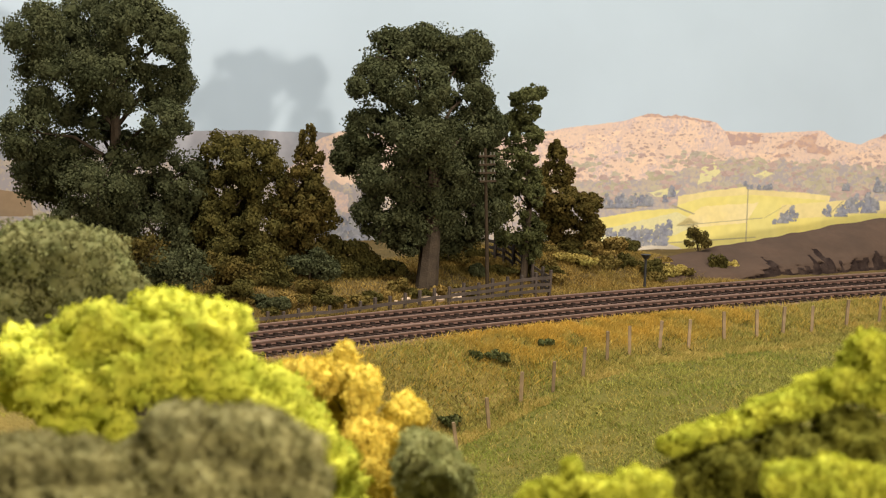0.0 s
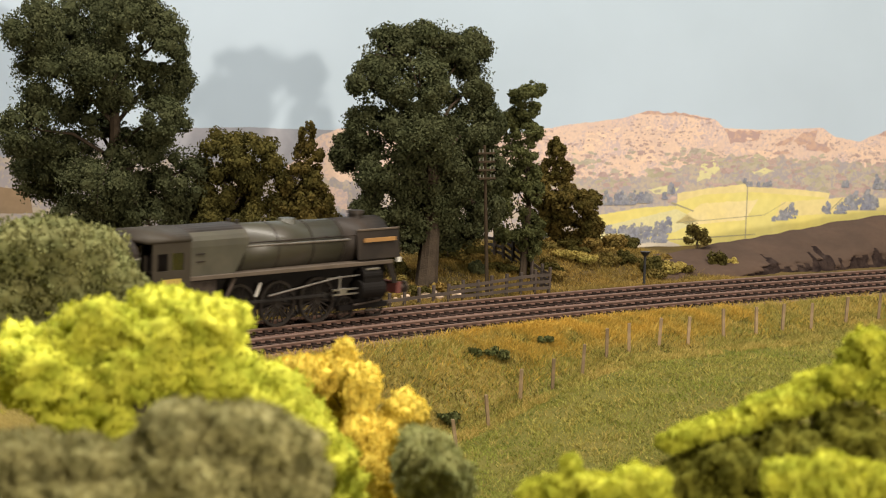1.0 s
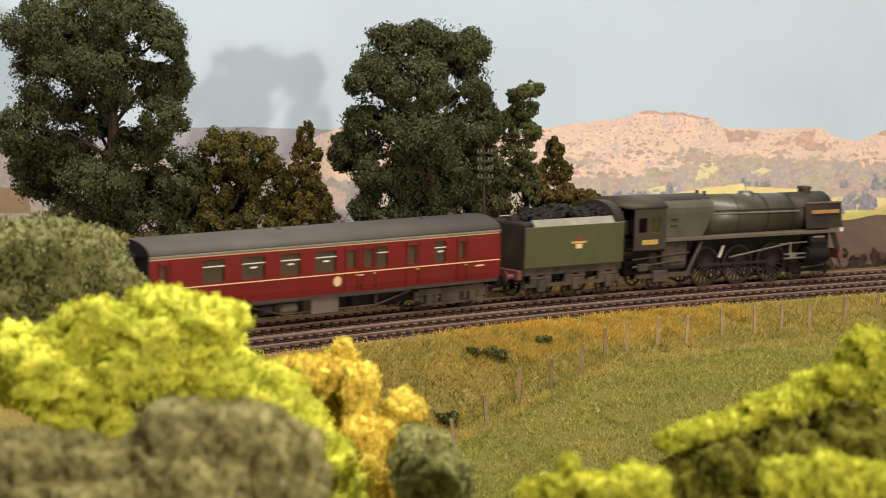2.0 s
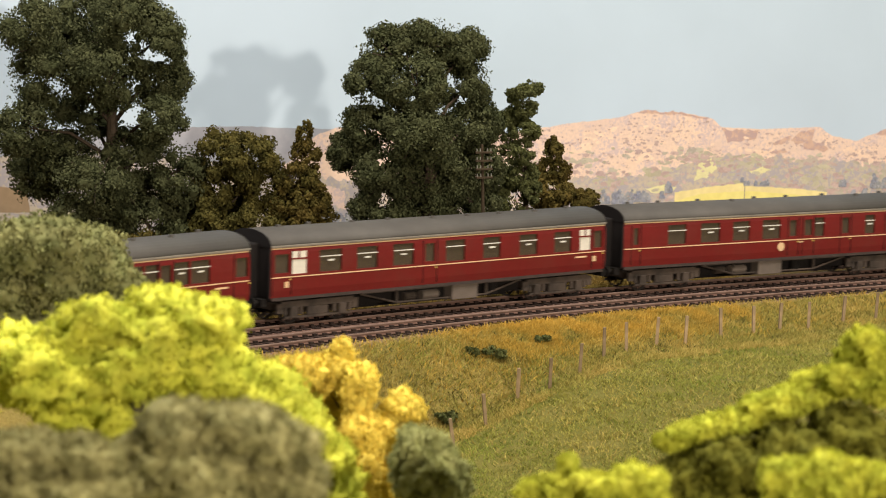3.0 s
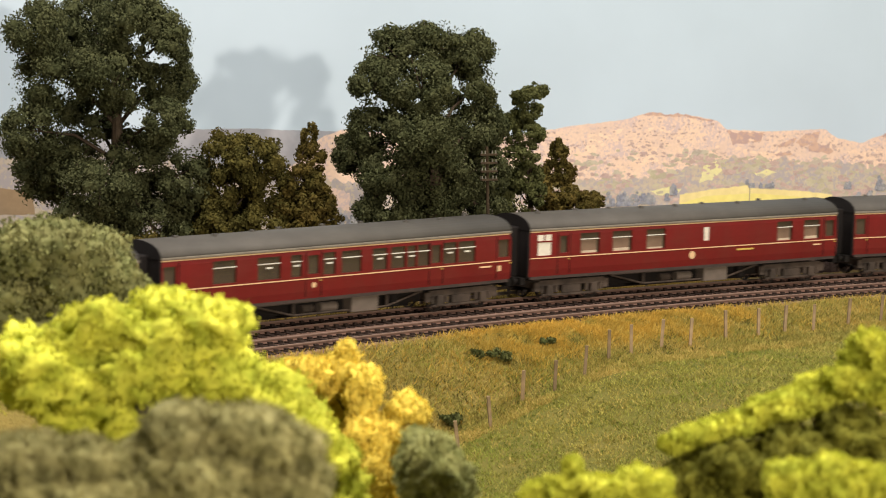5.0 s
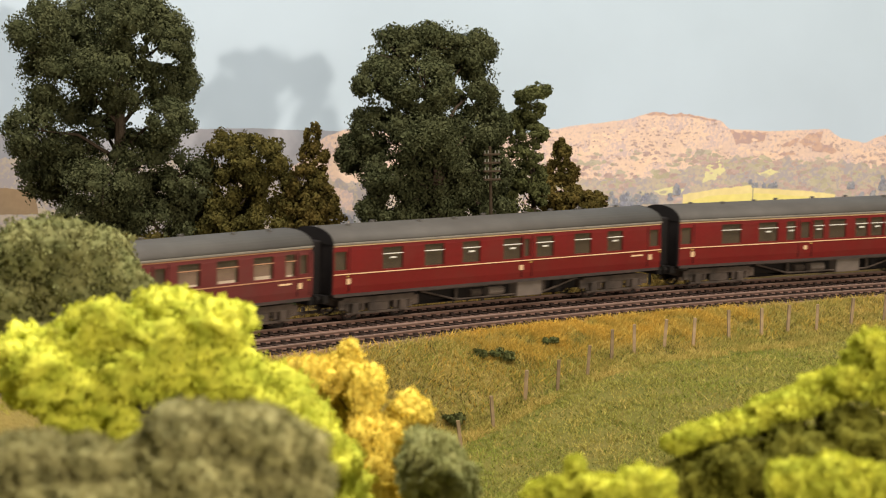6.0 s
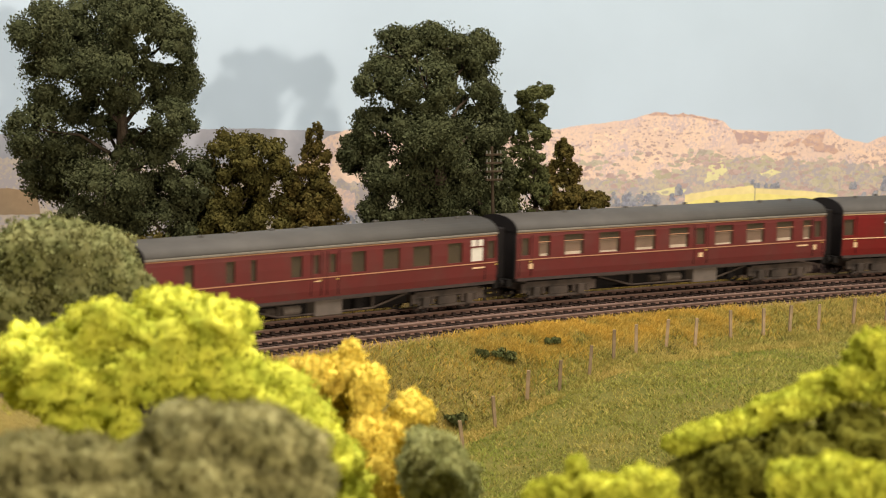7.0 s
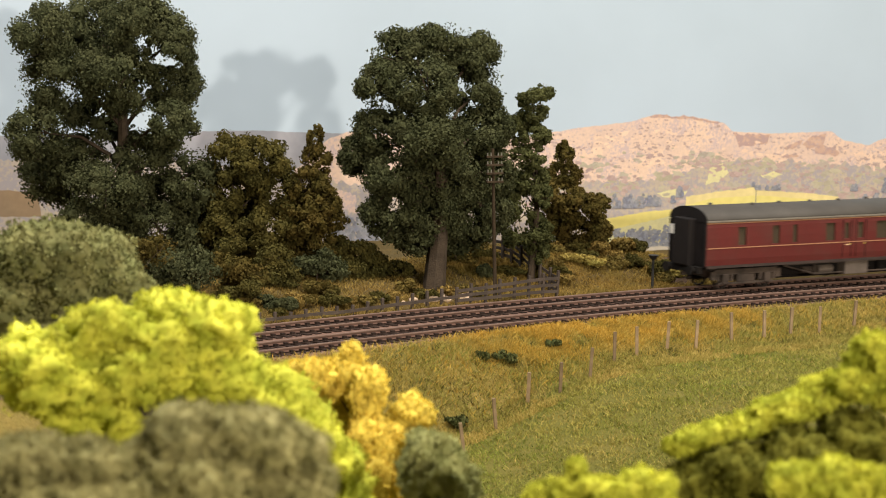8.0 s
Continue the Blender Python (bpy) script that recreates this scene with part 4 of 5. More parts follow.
blades("rear_rough_grass", sow(44000, -150, -106, 2.0, 13.0, 6, 0.2, clear_of_hill), 0.18, 0.026, M_BLADE_R, "dull rough grass behind the line", 6)


def weed(s, o, w, h, n, material, label, seed, rise=0.0):
    p = arc(s, o)
    z = ground_z(p.x, p.y) + rise
    rnd = random.Random(seed)
    lobes = [(rnd.uniform(-0.6, 0.6) * w, z + h * rnd.uniform(0.25, 0.8), w * rnd.uniform(0.3, 0.5), h * rnd.uniform(0.25, 0.42)) for _ in range(6)]
    grown("shrub", p.x, p.y, lobes, n, 0.075, material, label, "shrub", seed=seed, tuft=5, base=ground_z(p.x, p.y) - 0.05)


for i, (s, o, w, h) in enumerate([(-136.8, -7.0, 0.6, 0.45), (-137.6, -6.6, 0.35, 0.35), (-141.3, -8.8, 0.6, 0.5), (-133.6, -6.8, 0.4, 0.35), (-142.6, -7.6, 0.3, 0.3)]):
    weed(s, o, w, h, 700, M_DKLEAF, "small dark green weed clump on the bank", 40 + i)
for i, (s, o, w, h) in enumerate([(-117.1, 4.0, 0.7, 0.75), (-115.8, 4.0, 0.9, 0.6), (-117.4, 7.0, 1.1, 0.8), (-116.0, 7.2, 0.8, 0.6), (-120.5, 5.5, 1.2, 0.5), (-119.0, 6.5, 1.0, 0.6), (-112.5, 4.4, 0.6, 0.9), (-111.6, 4.2, 0.4, 0.7), (-110, 4.0, 0.5, 0.5)]):
    weed(s, o, w, h, 2200, (M_OLIVE, M_BLADE_O, M_BLADE_R)[i % 3], "low olive-green shrub on the bank behind the line", 50 + i)
for i, (s, o, w, h) in enumerate([(-148, 6, 2.2, 2.6), (-145, 6.5, 2.2, 2.6), (-142.4, 6.6, 2.0, 2.0), (-141, 5.0, 1.3, 1.0), (-139.6, 6.4, 1.8, 1.6), (-139.4, 4.2, 1.0, 0.6), (-137.4, 7.0, 1.8, 1.7), (-136.2, 5.0, 1.0, 0.7), (-134.8, 7.2, 1.7, 1.5), (-133, 8.2, 1.6, 1.1), (-131, 8.5, 1.2, 0.8), (-126.4, 5.6, 0.5, 0.6), (-126.4, 8.4, 1.2, 0.9), (-123.8, 10.2, 1.4, 1.2), (-122.0, 8.2, 1.2, 1.0), (-124.6, 7.6, 0.9, 0.6)]):
    weed(s, o, w, h, 4200, (M_OLIVE, M_RUST, M_DEEP)[i % 3], "dark undergrowth shrub beneath the trees", 70 + i)
scrub = random.Random(17)
for i in range(26):
    s, o = -125.5 + 0.42 * i + scrub.uniform(-0.4, 0.4), scrub.uniform(3.4, 8.5)
    weed(s, o, scrub.uniform(0.5, 1.0), scrub.uniform(0.3, 0.6), 1300, (M_SEDGE, M_BLADE_R, M_OLIVE, M_SEDGE)[i % 4], "low olive-yellow scrub on the bank behind the line", 150 + i)
for i in range(16):
    s, o = -143.5 + 0.95 * i + scrub.uniform(-0.4, 0.4), scrub.uniform(3.2, 5.0)
    weed(s, o, scrub.uniform(0.4, 0.9), scrub.uniform(0.3, 0.65), 1100, (M_SEDGE, M_OLIVE, M_BLADE_R)[i % 3], "low olive-yellow undergrowth beside the line", 190 + i)
weed(-112.1, 6.3, 0.75, 1.0, 1500, M_RUST, "small russet bush on the brown hillside", 95, rise=0.9)


def boulder(s, o, r, seed):
    p = arc(s, o)
    bm = fresh()
    bmesh.ops.create_icosphere(bm, subdivisions=2, radius=1)
    for v in bm.verts:
        v.co *= 1 + 0.35 * noise.noise(v.co * 1.6 + Vector((seed, 0, 0)))
        v.co = Vector((v.co.x * r, v.co.y * r * 0.8, v.co.z * r * 0.65))
    ob = part("boulder", bm, M_STONE)
    ob.matrix_basis = pose(p.x * S, p.y * S, (ground_z(p.x, p.y) + r * 0.55) * S, 0, 0, seed * 40)
    tagged(ob, "pale tan stone lying at the tree's foot", "stone", "stones by the tree")


for i, (s, o, r) in enumerate([(-129.0, 3.6, 0.32), (-128.4, 3.5, 0.24), (-130.3, 3.9, 0.2), (-130.8, 3.6, 0.17), (-131.4, 3.9, 0.15), (-130.0, 3.2, 0.13), (-132.8, 3.6, 0.12), (-131.0, 4.3, 0.14), (-130.6, 3.2, 0.26), (-131.3, 3.4, 0.3), (-132.3, 3.5, 0.24), (-131.9, 3.1, 0.16), (-129.5, 3.3, 0.27), (-133.4, 3.3, 0.14)]):
    boulder(s, o, r, i)


# ---- the train ----
M_MAROON = mat("maroon_coach_paint", (0.160, 0.0125, 0.013), (0.132, 0.011, 0.0115), 2.5, 0.38, fine=0.2, grime=(0.125, 0.018, 0.016), coat=0.05, spec=0.35)
M_MAROON_D = mat("dusty_maroon_paint", (0.13, 0.0175, 0.0165), (0.108, 0.016, 0.015), 2.0, 0.55, fine=0.2, grime=(0.095, 0.025, 0.022))
M_ROOF = mat("grey_coach_roof", (0.085, 0.078, 0.071), (0.066, 0.061, 0.056), 1.6, 0.65, fine=0.15, grime=(0.055, 0.05, 0.046), spec=0.3)
# one pale colour for dust and for light along the roof's lower edge
M_GUTTER = mat("dusty_lit_gutter", (0.22, 0.195, 0.16), (0.16, 0.14, 0.12), 1.2, 0.7)
M_CREAM = mat("cream_lining", (0.78, 0.55, 0.33), (0.7, 0.48, 0.28), 1.0, 0.5)
M_DULL = mat("faded_lining", (0.48, 0.25, 0.14), (0.4, 0.2, 0.12), 1.0, 0.5)
M_END = mat("black_coach_end", (0.012, 0.010, 0.0105), (0.017, 0.0145, 0.0145), 0.8, 0.6, spec=0.15)
M_UNDER = mat("underframe_dirt_shade", (0.012, 0.010, 0.0092), (0.008, 0.007, 0.0065), 0.6, 0.8, bump=0.01, spec=0.15)
M_BOGIE = mat("weathered_bogie", (0.078, 0.062, 0.052), (0.036, 0.030, 0.026), 0.25, 0.85, bump=0.02, grime=(0.10, 0.076, 0.062), spec=0.15)
M_BOXES = mat("dusty_box", (0.15, 0.12, 0.10), (0.11, 0.09, 0.075), 0.5, 0.8)
M_SOLE = mat("solebar_dust", (0.055, 0.034, 0.03), (0.03, 0.022, 0.02), 0.9, 0.8)
M_PART = mat("varnished_partition", (0.075, 0.052, 0.036), (0.055, 0.04, 0.028), 0.9, 0.6)
M_SEAT = mat("seat_cloth", (0.62, 0.52, 0.42), (0.5, 0.4, 0.32), 0.7, 0.9)
M_SEATB = mat("tan_seat_cloth", (0.24, 0.16, 0.12), (0.18, 0.12, 0.09), 0.7, 0.9)
M_BLIND = mat("obscured_white_glass", (0.78, 0.74, 0.66), (0.72, 0.68, 0.60), 1.0, 0.3)
M_STEEL = mat("bright_steel", (0.55, 0.52, 0.48), (0.4, 0.37, 0.34), 0.4, 0.35, 0.85)
M_WHEEL = mat("wheel_steel", (0.03, 0.027, 0.025), (0.02, 0.018, 0.017), 0.3, 0.6, spec=0.15)
M_TYRE = mat("tyre_steel", (0.036, 0.030, 0.026), (0.022, 0.019, 0.017), 0.3, 0.6, 0.0, spec=0.2)
M_GREEN = mat("tender_green", (0.075, 0.085, 0.036), (0.062, 0.07, 0.032), 2.0, 0.42, fine=0.2, grime=(0.068, 0.068, 0.036))
M_LGREEN = mat("weathered_boiler_green", (0.056, 0.053, 0.034), (0.044, 0.041, 0.029), 1.2, 0.40, fine=0.15, grime=(0.050, 0.041, 0.032), coat=0.1)
M_FIRE = mat("dusty_firebox_green", (0.075, 0.070, 0.050), (0.056, 0.052, 0.039), 0.9, 0.5, grime=(0.092, 0.080, 0.060))
M_SMOKE = mat("sooty_black", (0.024, 0.020, 0.018), (0.031, 0.026, 0.023), 0.9, 0.5, grime=(0.042, 0.032, 0.026), spec=0.2)
M_VAL = mat("dusty_footplate", (0.125, 0.096, 0.072), (0.09, 0.07, 0.053), 0.9, 0.6)
M_CAB = mat("dusty_cab_green", (0.056, 0.047, 0.035), (0.044, 0.037, 0.028), 1.0, 0.5, grime=(0.046, 0.036, 0.028), spec=0.2)
M_COAL = mat("coal", (0.010, 0.009, 0.009), (0.018, 0.016, 0.015), 0.3, 0.45, bump=0.04, spec=0.15)
# light caught by the tender's turned-in top, given as a paler colour
M_RAVE = mat("tank_edge_highlight", (0.27, 0.26, 0.215), (0.2, 0.19, 0.155), 0.9, 0.4)
M_ORANGE = mat("amber_stripe", (0.42, 0.23, 0.08), (0.34, 0.18, 0.07), 0.6, 0.5)
M_PLATE = mat("yellow_characters", (0.62, 0.45, 0.10), (0.5, 0.36, 0.1), 0.2, 0.5)
M_RED = mat("red_beam", (0.17, 0.05, 0.042), (0.13, 0.05, 0.042), 0.4, 0.6)
M_WHITE = mat("white_mark", (0.8, 0.78, 0.72), None, 0.3, 0.5)


def make_glass():
    m = bpy.data.materials.new("window_glass")
    m.use_nodes = True
    nt = m.node_tree
    nt.nodes.remove(nt.nodes["Principled BSDF"])
    tr, gl, fr, mx = (nt.nodes.new("ShaderNode" + k) for k in ("BsdfTransparent", "BsdfGlossy", "Fresnel", "MixShader"))
    tr.inputs[0].default_value = (0.96, 0.94, 0.90, 1)
    gl.inputs["Roughness"].default_value = 0.08
    nt.links.new(fr.outputs[0], mx.inputs[0])
    nt.links.new(tr.outputs[0], mx.inputs[1])
    nt.links.new(gl.outputs[0], mx.inputs[2])
    nt.links.new(mx.outputs[0], nt.nodes["Material Output"].inputs["Surface"])
    return m


M_GLASS = make_glass()
HALF, COACH_H = 9.675, ((1.2, 1.325), (1.5, 1.365), (2.0, 1.375), (2.5, 1.37), (3.0, 1.345), (3.26, 1.30))


def body_y(z):
    for (z0, y0), (z1, y1) in zip(COACH_H, COACH_H[1:]):
        if z <= z1:
            return y0 + (y1 - y0) * (z - z0) / (z1 - z0)
    return COACH_H[-1][1]


WIN_Z = {"w": (2.13, 3.03), "p": (2.13, 2.98), "d": (2.2, 2.96), "o": (2.13, 3.05), "s": (2.35, 2.98)}


def coach_wall(bm, openings, side):
    """One body side with real openings, 0.07 m thick."""
    xs = sorted({-HALF, HALF, *(round(v, 3) for o in openings for v in o[1:3])})
    zs = sorted({z for z, _ in COACH_H} | {z for o in openings for z in WIN_Z[o[0]]})

    def hole(x, z):
        return any(o[1] < x < o[2] and WIN_Z[o[0]][0] < z < WIN_Z[o[0]][1] for o in openings)

    grid = {}

    def v(x, z, deep):
        k = (x, z, deep)
        if k not in grid:
            grid[k] = bm.verts.new((x, side * (body_y(z) - 0.07 * deep), z))
        return grid[k]

    def face(*q):
        bm.faces.new(q if side < 0 else q[::-1])

    for x0, x1 in zip(xs, xs[1:]):
        for z0, z1 in zip(zs, zs[1:]):
            if hole((x0 + x1) / 2, (z0 + z1) / 2):
                continue
            face(v(x0, z0, 0), v(x1, z0, 0), v(x1, z1, 0), v(x0, z1, 0))
            face(v(x0, z1, 1), v(x1, z1, 1), v(x1, z0, 1), v(x0, z0, 1))
    for o in openings:
        zs2 = [z for z in zs if WIN_Z[o[0]][0] <= z <= WIN_Z[o[0]][1]]
        x0, x1 = round(o[1], 3), round(o[2], 3)
        for z0, z1 in zip(zs2, zs2[1:]):
            face(v(x0, z0, 0), v(x0, z1, 0), v(x0, z1, 1), v(x0, z0, 1))
            face(v(x1, z1, 0), v(x1, z0, 0), v(x1, z0, 1), v(x1, z1, 1))
        xs2 = [x for x in xs if x0 <= x <= x1]
        for a, b in zip(xs2, xs2[1:]):
            face(v(a, zs2[0], 1), v(b, zs2[0], 1), v(b, zs2[0], 0), v(a, zs2[0], 0))
            face(v(a, zs2[-1], 0), v(b, zs2[-1], 0), v(b, zs2[-1], 1), v(a, zs2[-1], 1))


def arch_ring(bm, x, half, z0, z1, n=16):
    return [bm.verts.new((x, half * math.cos(math.pi * i / n), z0 + (z1 - z0) * math.sin(math.pi * i / n) ** 0.85)) for i in range(n + 1)]


def roof_shell(bm, x0, x1, half, z0, z1):
    a, b = arch_ring(bm, x0, half, z0, z1), arch_ring(bm, x1, half, z0, z1)
    for i in range(len(a) - 1):
        bm.faces.new((a[i], b[i], b[i + 1], a[i + 1]))
    bm.faces.new(a)
    bm.faces.new(b[::-1])
    bm.faces.new((a[0], a[-1], b[-1], b[0]))


def shared(name, bm, material, smooth=False):
    bmesh.ops.scale(bm, vec=(S, S, S), verts=bm.verts)
    me = bpy.data.meshes.new(name)
    bm.to_mesh(me)
    bm.free()
    me.materials.append(material)
    if smooth:
        me.polygons.foreach_set("use_smooth", [True] * len(me.polygons))
    return me


def wheel_mesh(name, r, spokes, wide=0.13):
    """A spoked wheel about the y axis."""
    bm = fresh()
    seg = 28
    for r0, r1, w in ((r * 0.88, r, wide), (0.0, r * 0.2, wide * 1.1)):
        rings = []
        for rr, y in ((r0, -w / 2), (r1, -w / 2), (r1, w / 2), (r0, w / 2)):
            rings.append([bm.verts.new((rr * math.cos(math.tau * i / seg), y, rr * math.sin(math.tau * i / seg))) for i in range(seg)])
        for a, b in zip(rings, rings[1:] + rings[:1]):
            for i in range(seg):
                if a[i] is not b[i]:
                    bm.faces.new((a[i], a[(i + 1) % seg], b[(i + 1) % seg], b[i]))
    for k in range(spokes):
        t = math.tau * k / spokes
        rod(bm, (0.15 * r * math.cos(t), 0, 0.15 * r * math.sin(t)), (0.9 * r * math.cos(t), 0, 0.9 * r * math.sin(t)), 0.045, 0.035, 5)
    bmesh.ops.remove_doubles(bm, verts=bm.verts, dist=1e-4)
    bmesh.ops.recalc_face_normals(bm, faces=bm.faces)
    return shared(name, bm, M_TYRE)


ME_SMALL = wheel_mesh("wheel", 0.48, 10)
ME_DRIVE = wheel_mesh("driving_wheel", 0.95, 18, 0.15)


def bogie_mesh():
    bm = fresh()
    for side in (-1, 1):
        y0, y1 = sorted((side * 0.98, side * 1.12))
        box(bm, -1.9, 1.9, y0, y1, 0.72, 0.98, 0.02)
        box(bm, -0.55, 0.55, y0, y1 + 0.02, 0.36, 0.72, 0.03)
        for x in (-1.3, 1.3):
            box(bm, x - 0.2, x + 0.2, side * 1.05 - 0.14, side * 1.05 + 0.14, 0.3, 0.76, 0.03)
            for dx in (-0.42, 0.42):
                rod(bm, (x + dx, side * 1.07, 0.42), (x + dx, side * 1.07, 0.76), 0.1, 0.1, 8)
        box(bm, -1.75, 1.75, side * 1.06 - 0.05, side * 1.06 + 0.05, 0.27, 0.36)
        box(bm, -2.15, -1.85, y0, y1, 0.5, 0.9)
        box(bm, 1.85, 2.15, y0, y1, 0.5, 0.9)
    for x in (-1.95, 0, 1.95):
        box(bm, x - 0.12, x + 0.12, -1.0, 1.0, 0.6, 0.9)
    return shared("bogie", bm, M_BOGIE)


ME_BOGIE = bogie_mesh()


def coach(layout, label, paint=None, line=None, vents=True, seats=False, spots=(), tail=False, boxes=0.0):
    paint, line = paint or M_MAROON, line or M_CREAM
    t = thing("railway_coach", label=label, category="railway coach", group="coaches of the train")
    openings = [(w[0], float(w[1:].split(",")[0]), float(w[1:].split(",")[1])) for w in layout.split()]
    for side in (-1, 1):
        bm = fresh()
        coach_wall(bm, openings, side)
        part("body_side", bm, paint, t)
    # lining, gutter, solebar
    for z, h, m in ((3.165, 0.05, line), (2.005, 0.042, line)):
        for side in (-1, 1):
            y = side * (body_y(z) + 0.004)
            part("lining", box(fresh(), -HALF + 0.05, HALF - 0.05, y - 0.012, y + 0.012, z, z + h), m, t, "thin cream lining")
    for side in (-1, 1):
        part("solebar", box(fresh(), -HALF + 0.1, HALF - 0.1, side * 1.3 - 0.03, side * 1.3 + 0.03, 1.08, 1.21), M_SOLE, t, "dusty brown solebar")
    bm = fresh()
    roof_shell(bm, -HALF - 0.02, HALF + 0.02, 1.36, 3.25, 3.9)
    roof = part("roof", bm, M_ROOF, t, "weathered grey arched roof", True)
    rnd = random.Random(len(layout))
    for k in range(9):
        x = -8.2 + 2.05 * k + rnd.uniform(-0.3, 0.3)
        y = rnd.choice((-0.3, 0.0, 0.3))
        v = part("roof_vent", rod(fresh(), (x, y, 3.8), (x, y, 3.98), 0.13, 0.1, 8), M_ROOF, roof)
    for side in (-1, 1):
        part("gutter", box(fresh(), -HALF, HALF, side * 1.345 - 0.03, side * 1.345 + 0.03, 3.23, 3.32, 0.015), M_GUTTER, roof, "pale dusty gutter edge with the light on the roof's foot in its colour")
    # ends with gangways
    for side in (-1, 1):
        x = side * HALF
        bm = fresh()
        box(bm, min(x, x - side * 0.06), max(x, x - side * 0.06), -1.29, 1.29, 1.2, 3.27)
        roof_shell(bm, min(x + side * 0.03, x), max(x + side * 0.03, x), 1.37, 3.24, 3.91)
        for y in (-1.3, 1.3):
            rod(bm, (x, y * 0.985, 1.2), (x, y * 0.985, 3.2), 0.06, 0.06, 8)
        end = part("coach_end", bm, M_END, t, "sooty black coach end")
        bm = fresh()
        box(bm, min(x, x + side * 0.42), max(x, x + side * 0.42), -0.58, 0.58, 1.15, 3.38, 0.06)
        part("gangway", bm, M_END, end, "black corridor gangway")
        bm = fresh()
        box(bm, min(x, x + side * 0.3), max(x, x + side * 0.3), -1.15, 1.15, 0.85, 1.15)
        for y in (-0.86, 0.86):
            rod(bm, (x, y, 1.0), (x + side * 0.55, y, 1.0), 0.12, 0.12, 8)
            rod(bm, (x + side * 0.52, y, 1.0), (x + side * 0.58, y, 1.0), 0.24, 0.24, 12)
        part("buffer_beam", bm, M_UNDER, end)
    # floor, inside
    part("floor", box(fresh(), -HALF, HALF, -1.26, 1.26, 1.12, 1.24), M_UNDER, t)
    part("partition", box(fresh(), -HALF + 0.1, HALF - 0.1, -1.25, -1.2, 1.24, 3.2), M_PART, t, "varnished inner partition")
    # windows
    n = 0
    for kind, x0, x1 in openings:
        z0, z1 = WIN_Z[kind]
        for side in (-1, 1):
            y = side * (body_y((z0 + z1) / 2) - 0.035)
            bm = fresh()
            if kind in "os":
                box(bm, x0, x1, y - 0.006, y + 0.006, z0, z1)
            else:
                bm.faces.new([bm.verts.new(q) for q in ((x0, y, z0), (x1, y, z0), (x1, y, z1), (x0, y, z1))])
            pane = part("window", bm, M_BLIND if kind in "os" else M_GLASS, t, "white obscured window" if kind in "os" else "clear window pane")
            if kind not in "os":
                pane.visible_shadow = False
            if side > 0:
                continue
            yf = -body_y((z0 + z1) / 2) + 0.01
            if kind == "w" and vents:
                zb = z1 - 0.27
                part("vent_bar", box(fresh(), x0 + 0.02, x1 - 0.02, yf - 0.02, yf + 0.02, zb - 0.018, zb + 0.018), line if line is M_DULL else M_WHITE, pane, "pale sliding-vent bar")
            if kind == "o":
                zb = z1 - 0.3
                part("glazing_bar", box(fresh(), x0, x1, yf - 0.015, yf + 0.015, zb - 0.03, zb + 0.03), paint, pane)
                part("glazing_bar", box(fresh(), (x0 + x1) / 2 - 0.03, (x0 + x1) / 2 + 0.03, yf - 0.015, yf + 0.015, zb, z1), paint, pane)
            if kind == "d":
                d = part("door", box(fresh(), x0 - 0.14, x0 - 0.115, -1.385, -1.36, 1.3, 3.1), M_END, t, "door seam")
                part("seam", box(fresh(), x1 + 0.115, x1 + 0.14, -1.385, -1.36, 1.3, 3.1), M_END, d)
                part("handle", box(fresh(), x1 + 0.02, x1 + 0.09, -1.41, -1.37, 1.9, 1.96), M_PLATE, d, "small brass handle")
            if kind == "w":
                n += 1
                if seats:
                    part("seat_back", box(fresh(), x0 + 0.1, x1 - 0.1, -1.275, -1.24, 1.3, z1 - 0.34, 0.01), M_SEATB, t, "tan seat back behind the window")
                    part("table_edge", box(fresh(), x0 + 0.14, x1 - 0.12, -1.292, -1.27, z0 - 0.05, z0 + 0.07 + 0.03 * (n % 3)), M_SEAT, t, "pale table cloth behind the window")
                elif (n * 7 + len(layout)) % 4:
                    yy, xm = yf - 0.018, (x0 + x1) / 2
                    part("window_notice", box(fresh(), xm - 0.16, xm + 0.16, yy - 0.004, yy + 0.004, z1 - 0.47, z1 - 0.40), M_WHITE, pane, "small white notice on the glass")
    for x, z, w, h in spots:
        if w == h:
            part("roundel", rod(fresh(), (x, -1.365, z), (x, -1.386, z), w / 2, w / 2, 18), M_CREAM, t, "round cream emblem")
            continue
        part("lettering_bar", box(fresh(), x - w / 2, x + w / 2, -1.386, -1.37, z - h / 2, z + h / 2), M_PLATE if w > 1 else M_CREAM, t, "small cream lettering bars")
    # underneath
    # the lower far-side box stands in for shade under the coach
    under = part("underframe", box(box(fresh(), -6.4, 6.4, -0.7, 0.9, 0.5, 1.1, 0.03), -5.2, 5.2, 0.3, 0.9, 0.2, 0.6), M_UNDER, t, "dark underframe with a low block for the shade beneath")
    for side in (-1, 1):
        bm = fresh()
        y = side * 1.05
        box(bm, -4.6, 4.6, y - 0.04, y + 0.04, 1.0, 1.1)
        rod(bm, (-4.6, y, 1.0), (-2.6, y, 0.52), 0.045)
        rod(bm, (-2.6, y, 0.52), (2.6, y, 0.52), 0.045)
        rod(bm, (2.6, y, 0.52), (4.6, y, 1.0), 0.045)
        for x in (-2.6, 2.6):
            box(bm, x - 0.05, x + 0.05, y - 0.04, y + 0.04, 0.52, 1.05)
        part("truss_rod", bm, M_BOGIE, under)
    x = boxes
    part("battery_box", box(fresh(), x - 0.75, x + 0.75, -1.22, -0.6, 0.42, 1.08, 0.03), M_BOXES, under, "dusty grey-brown battery box")
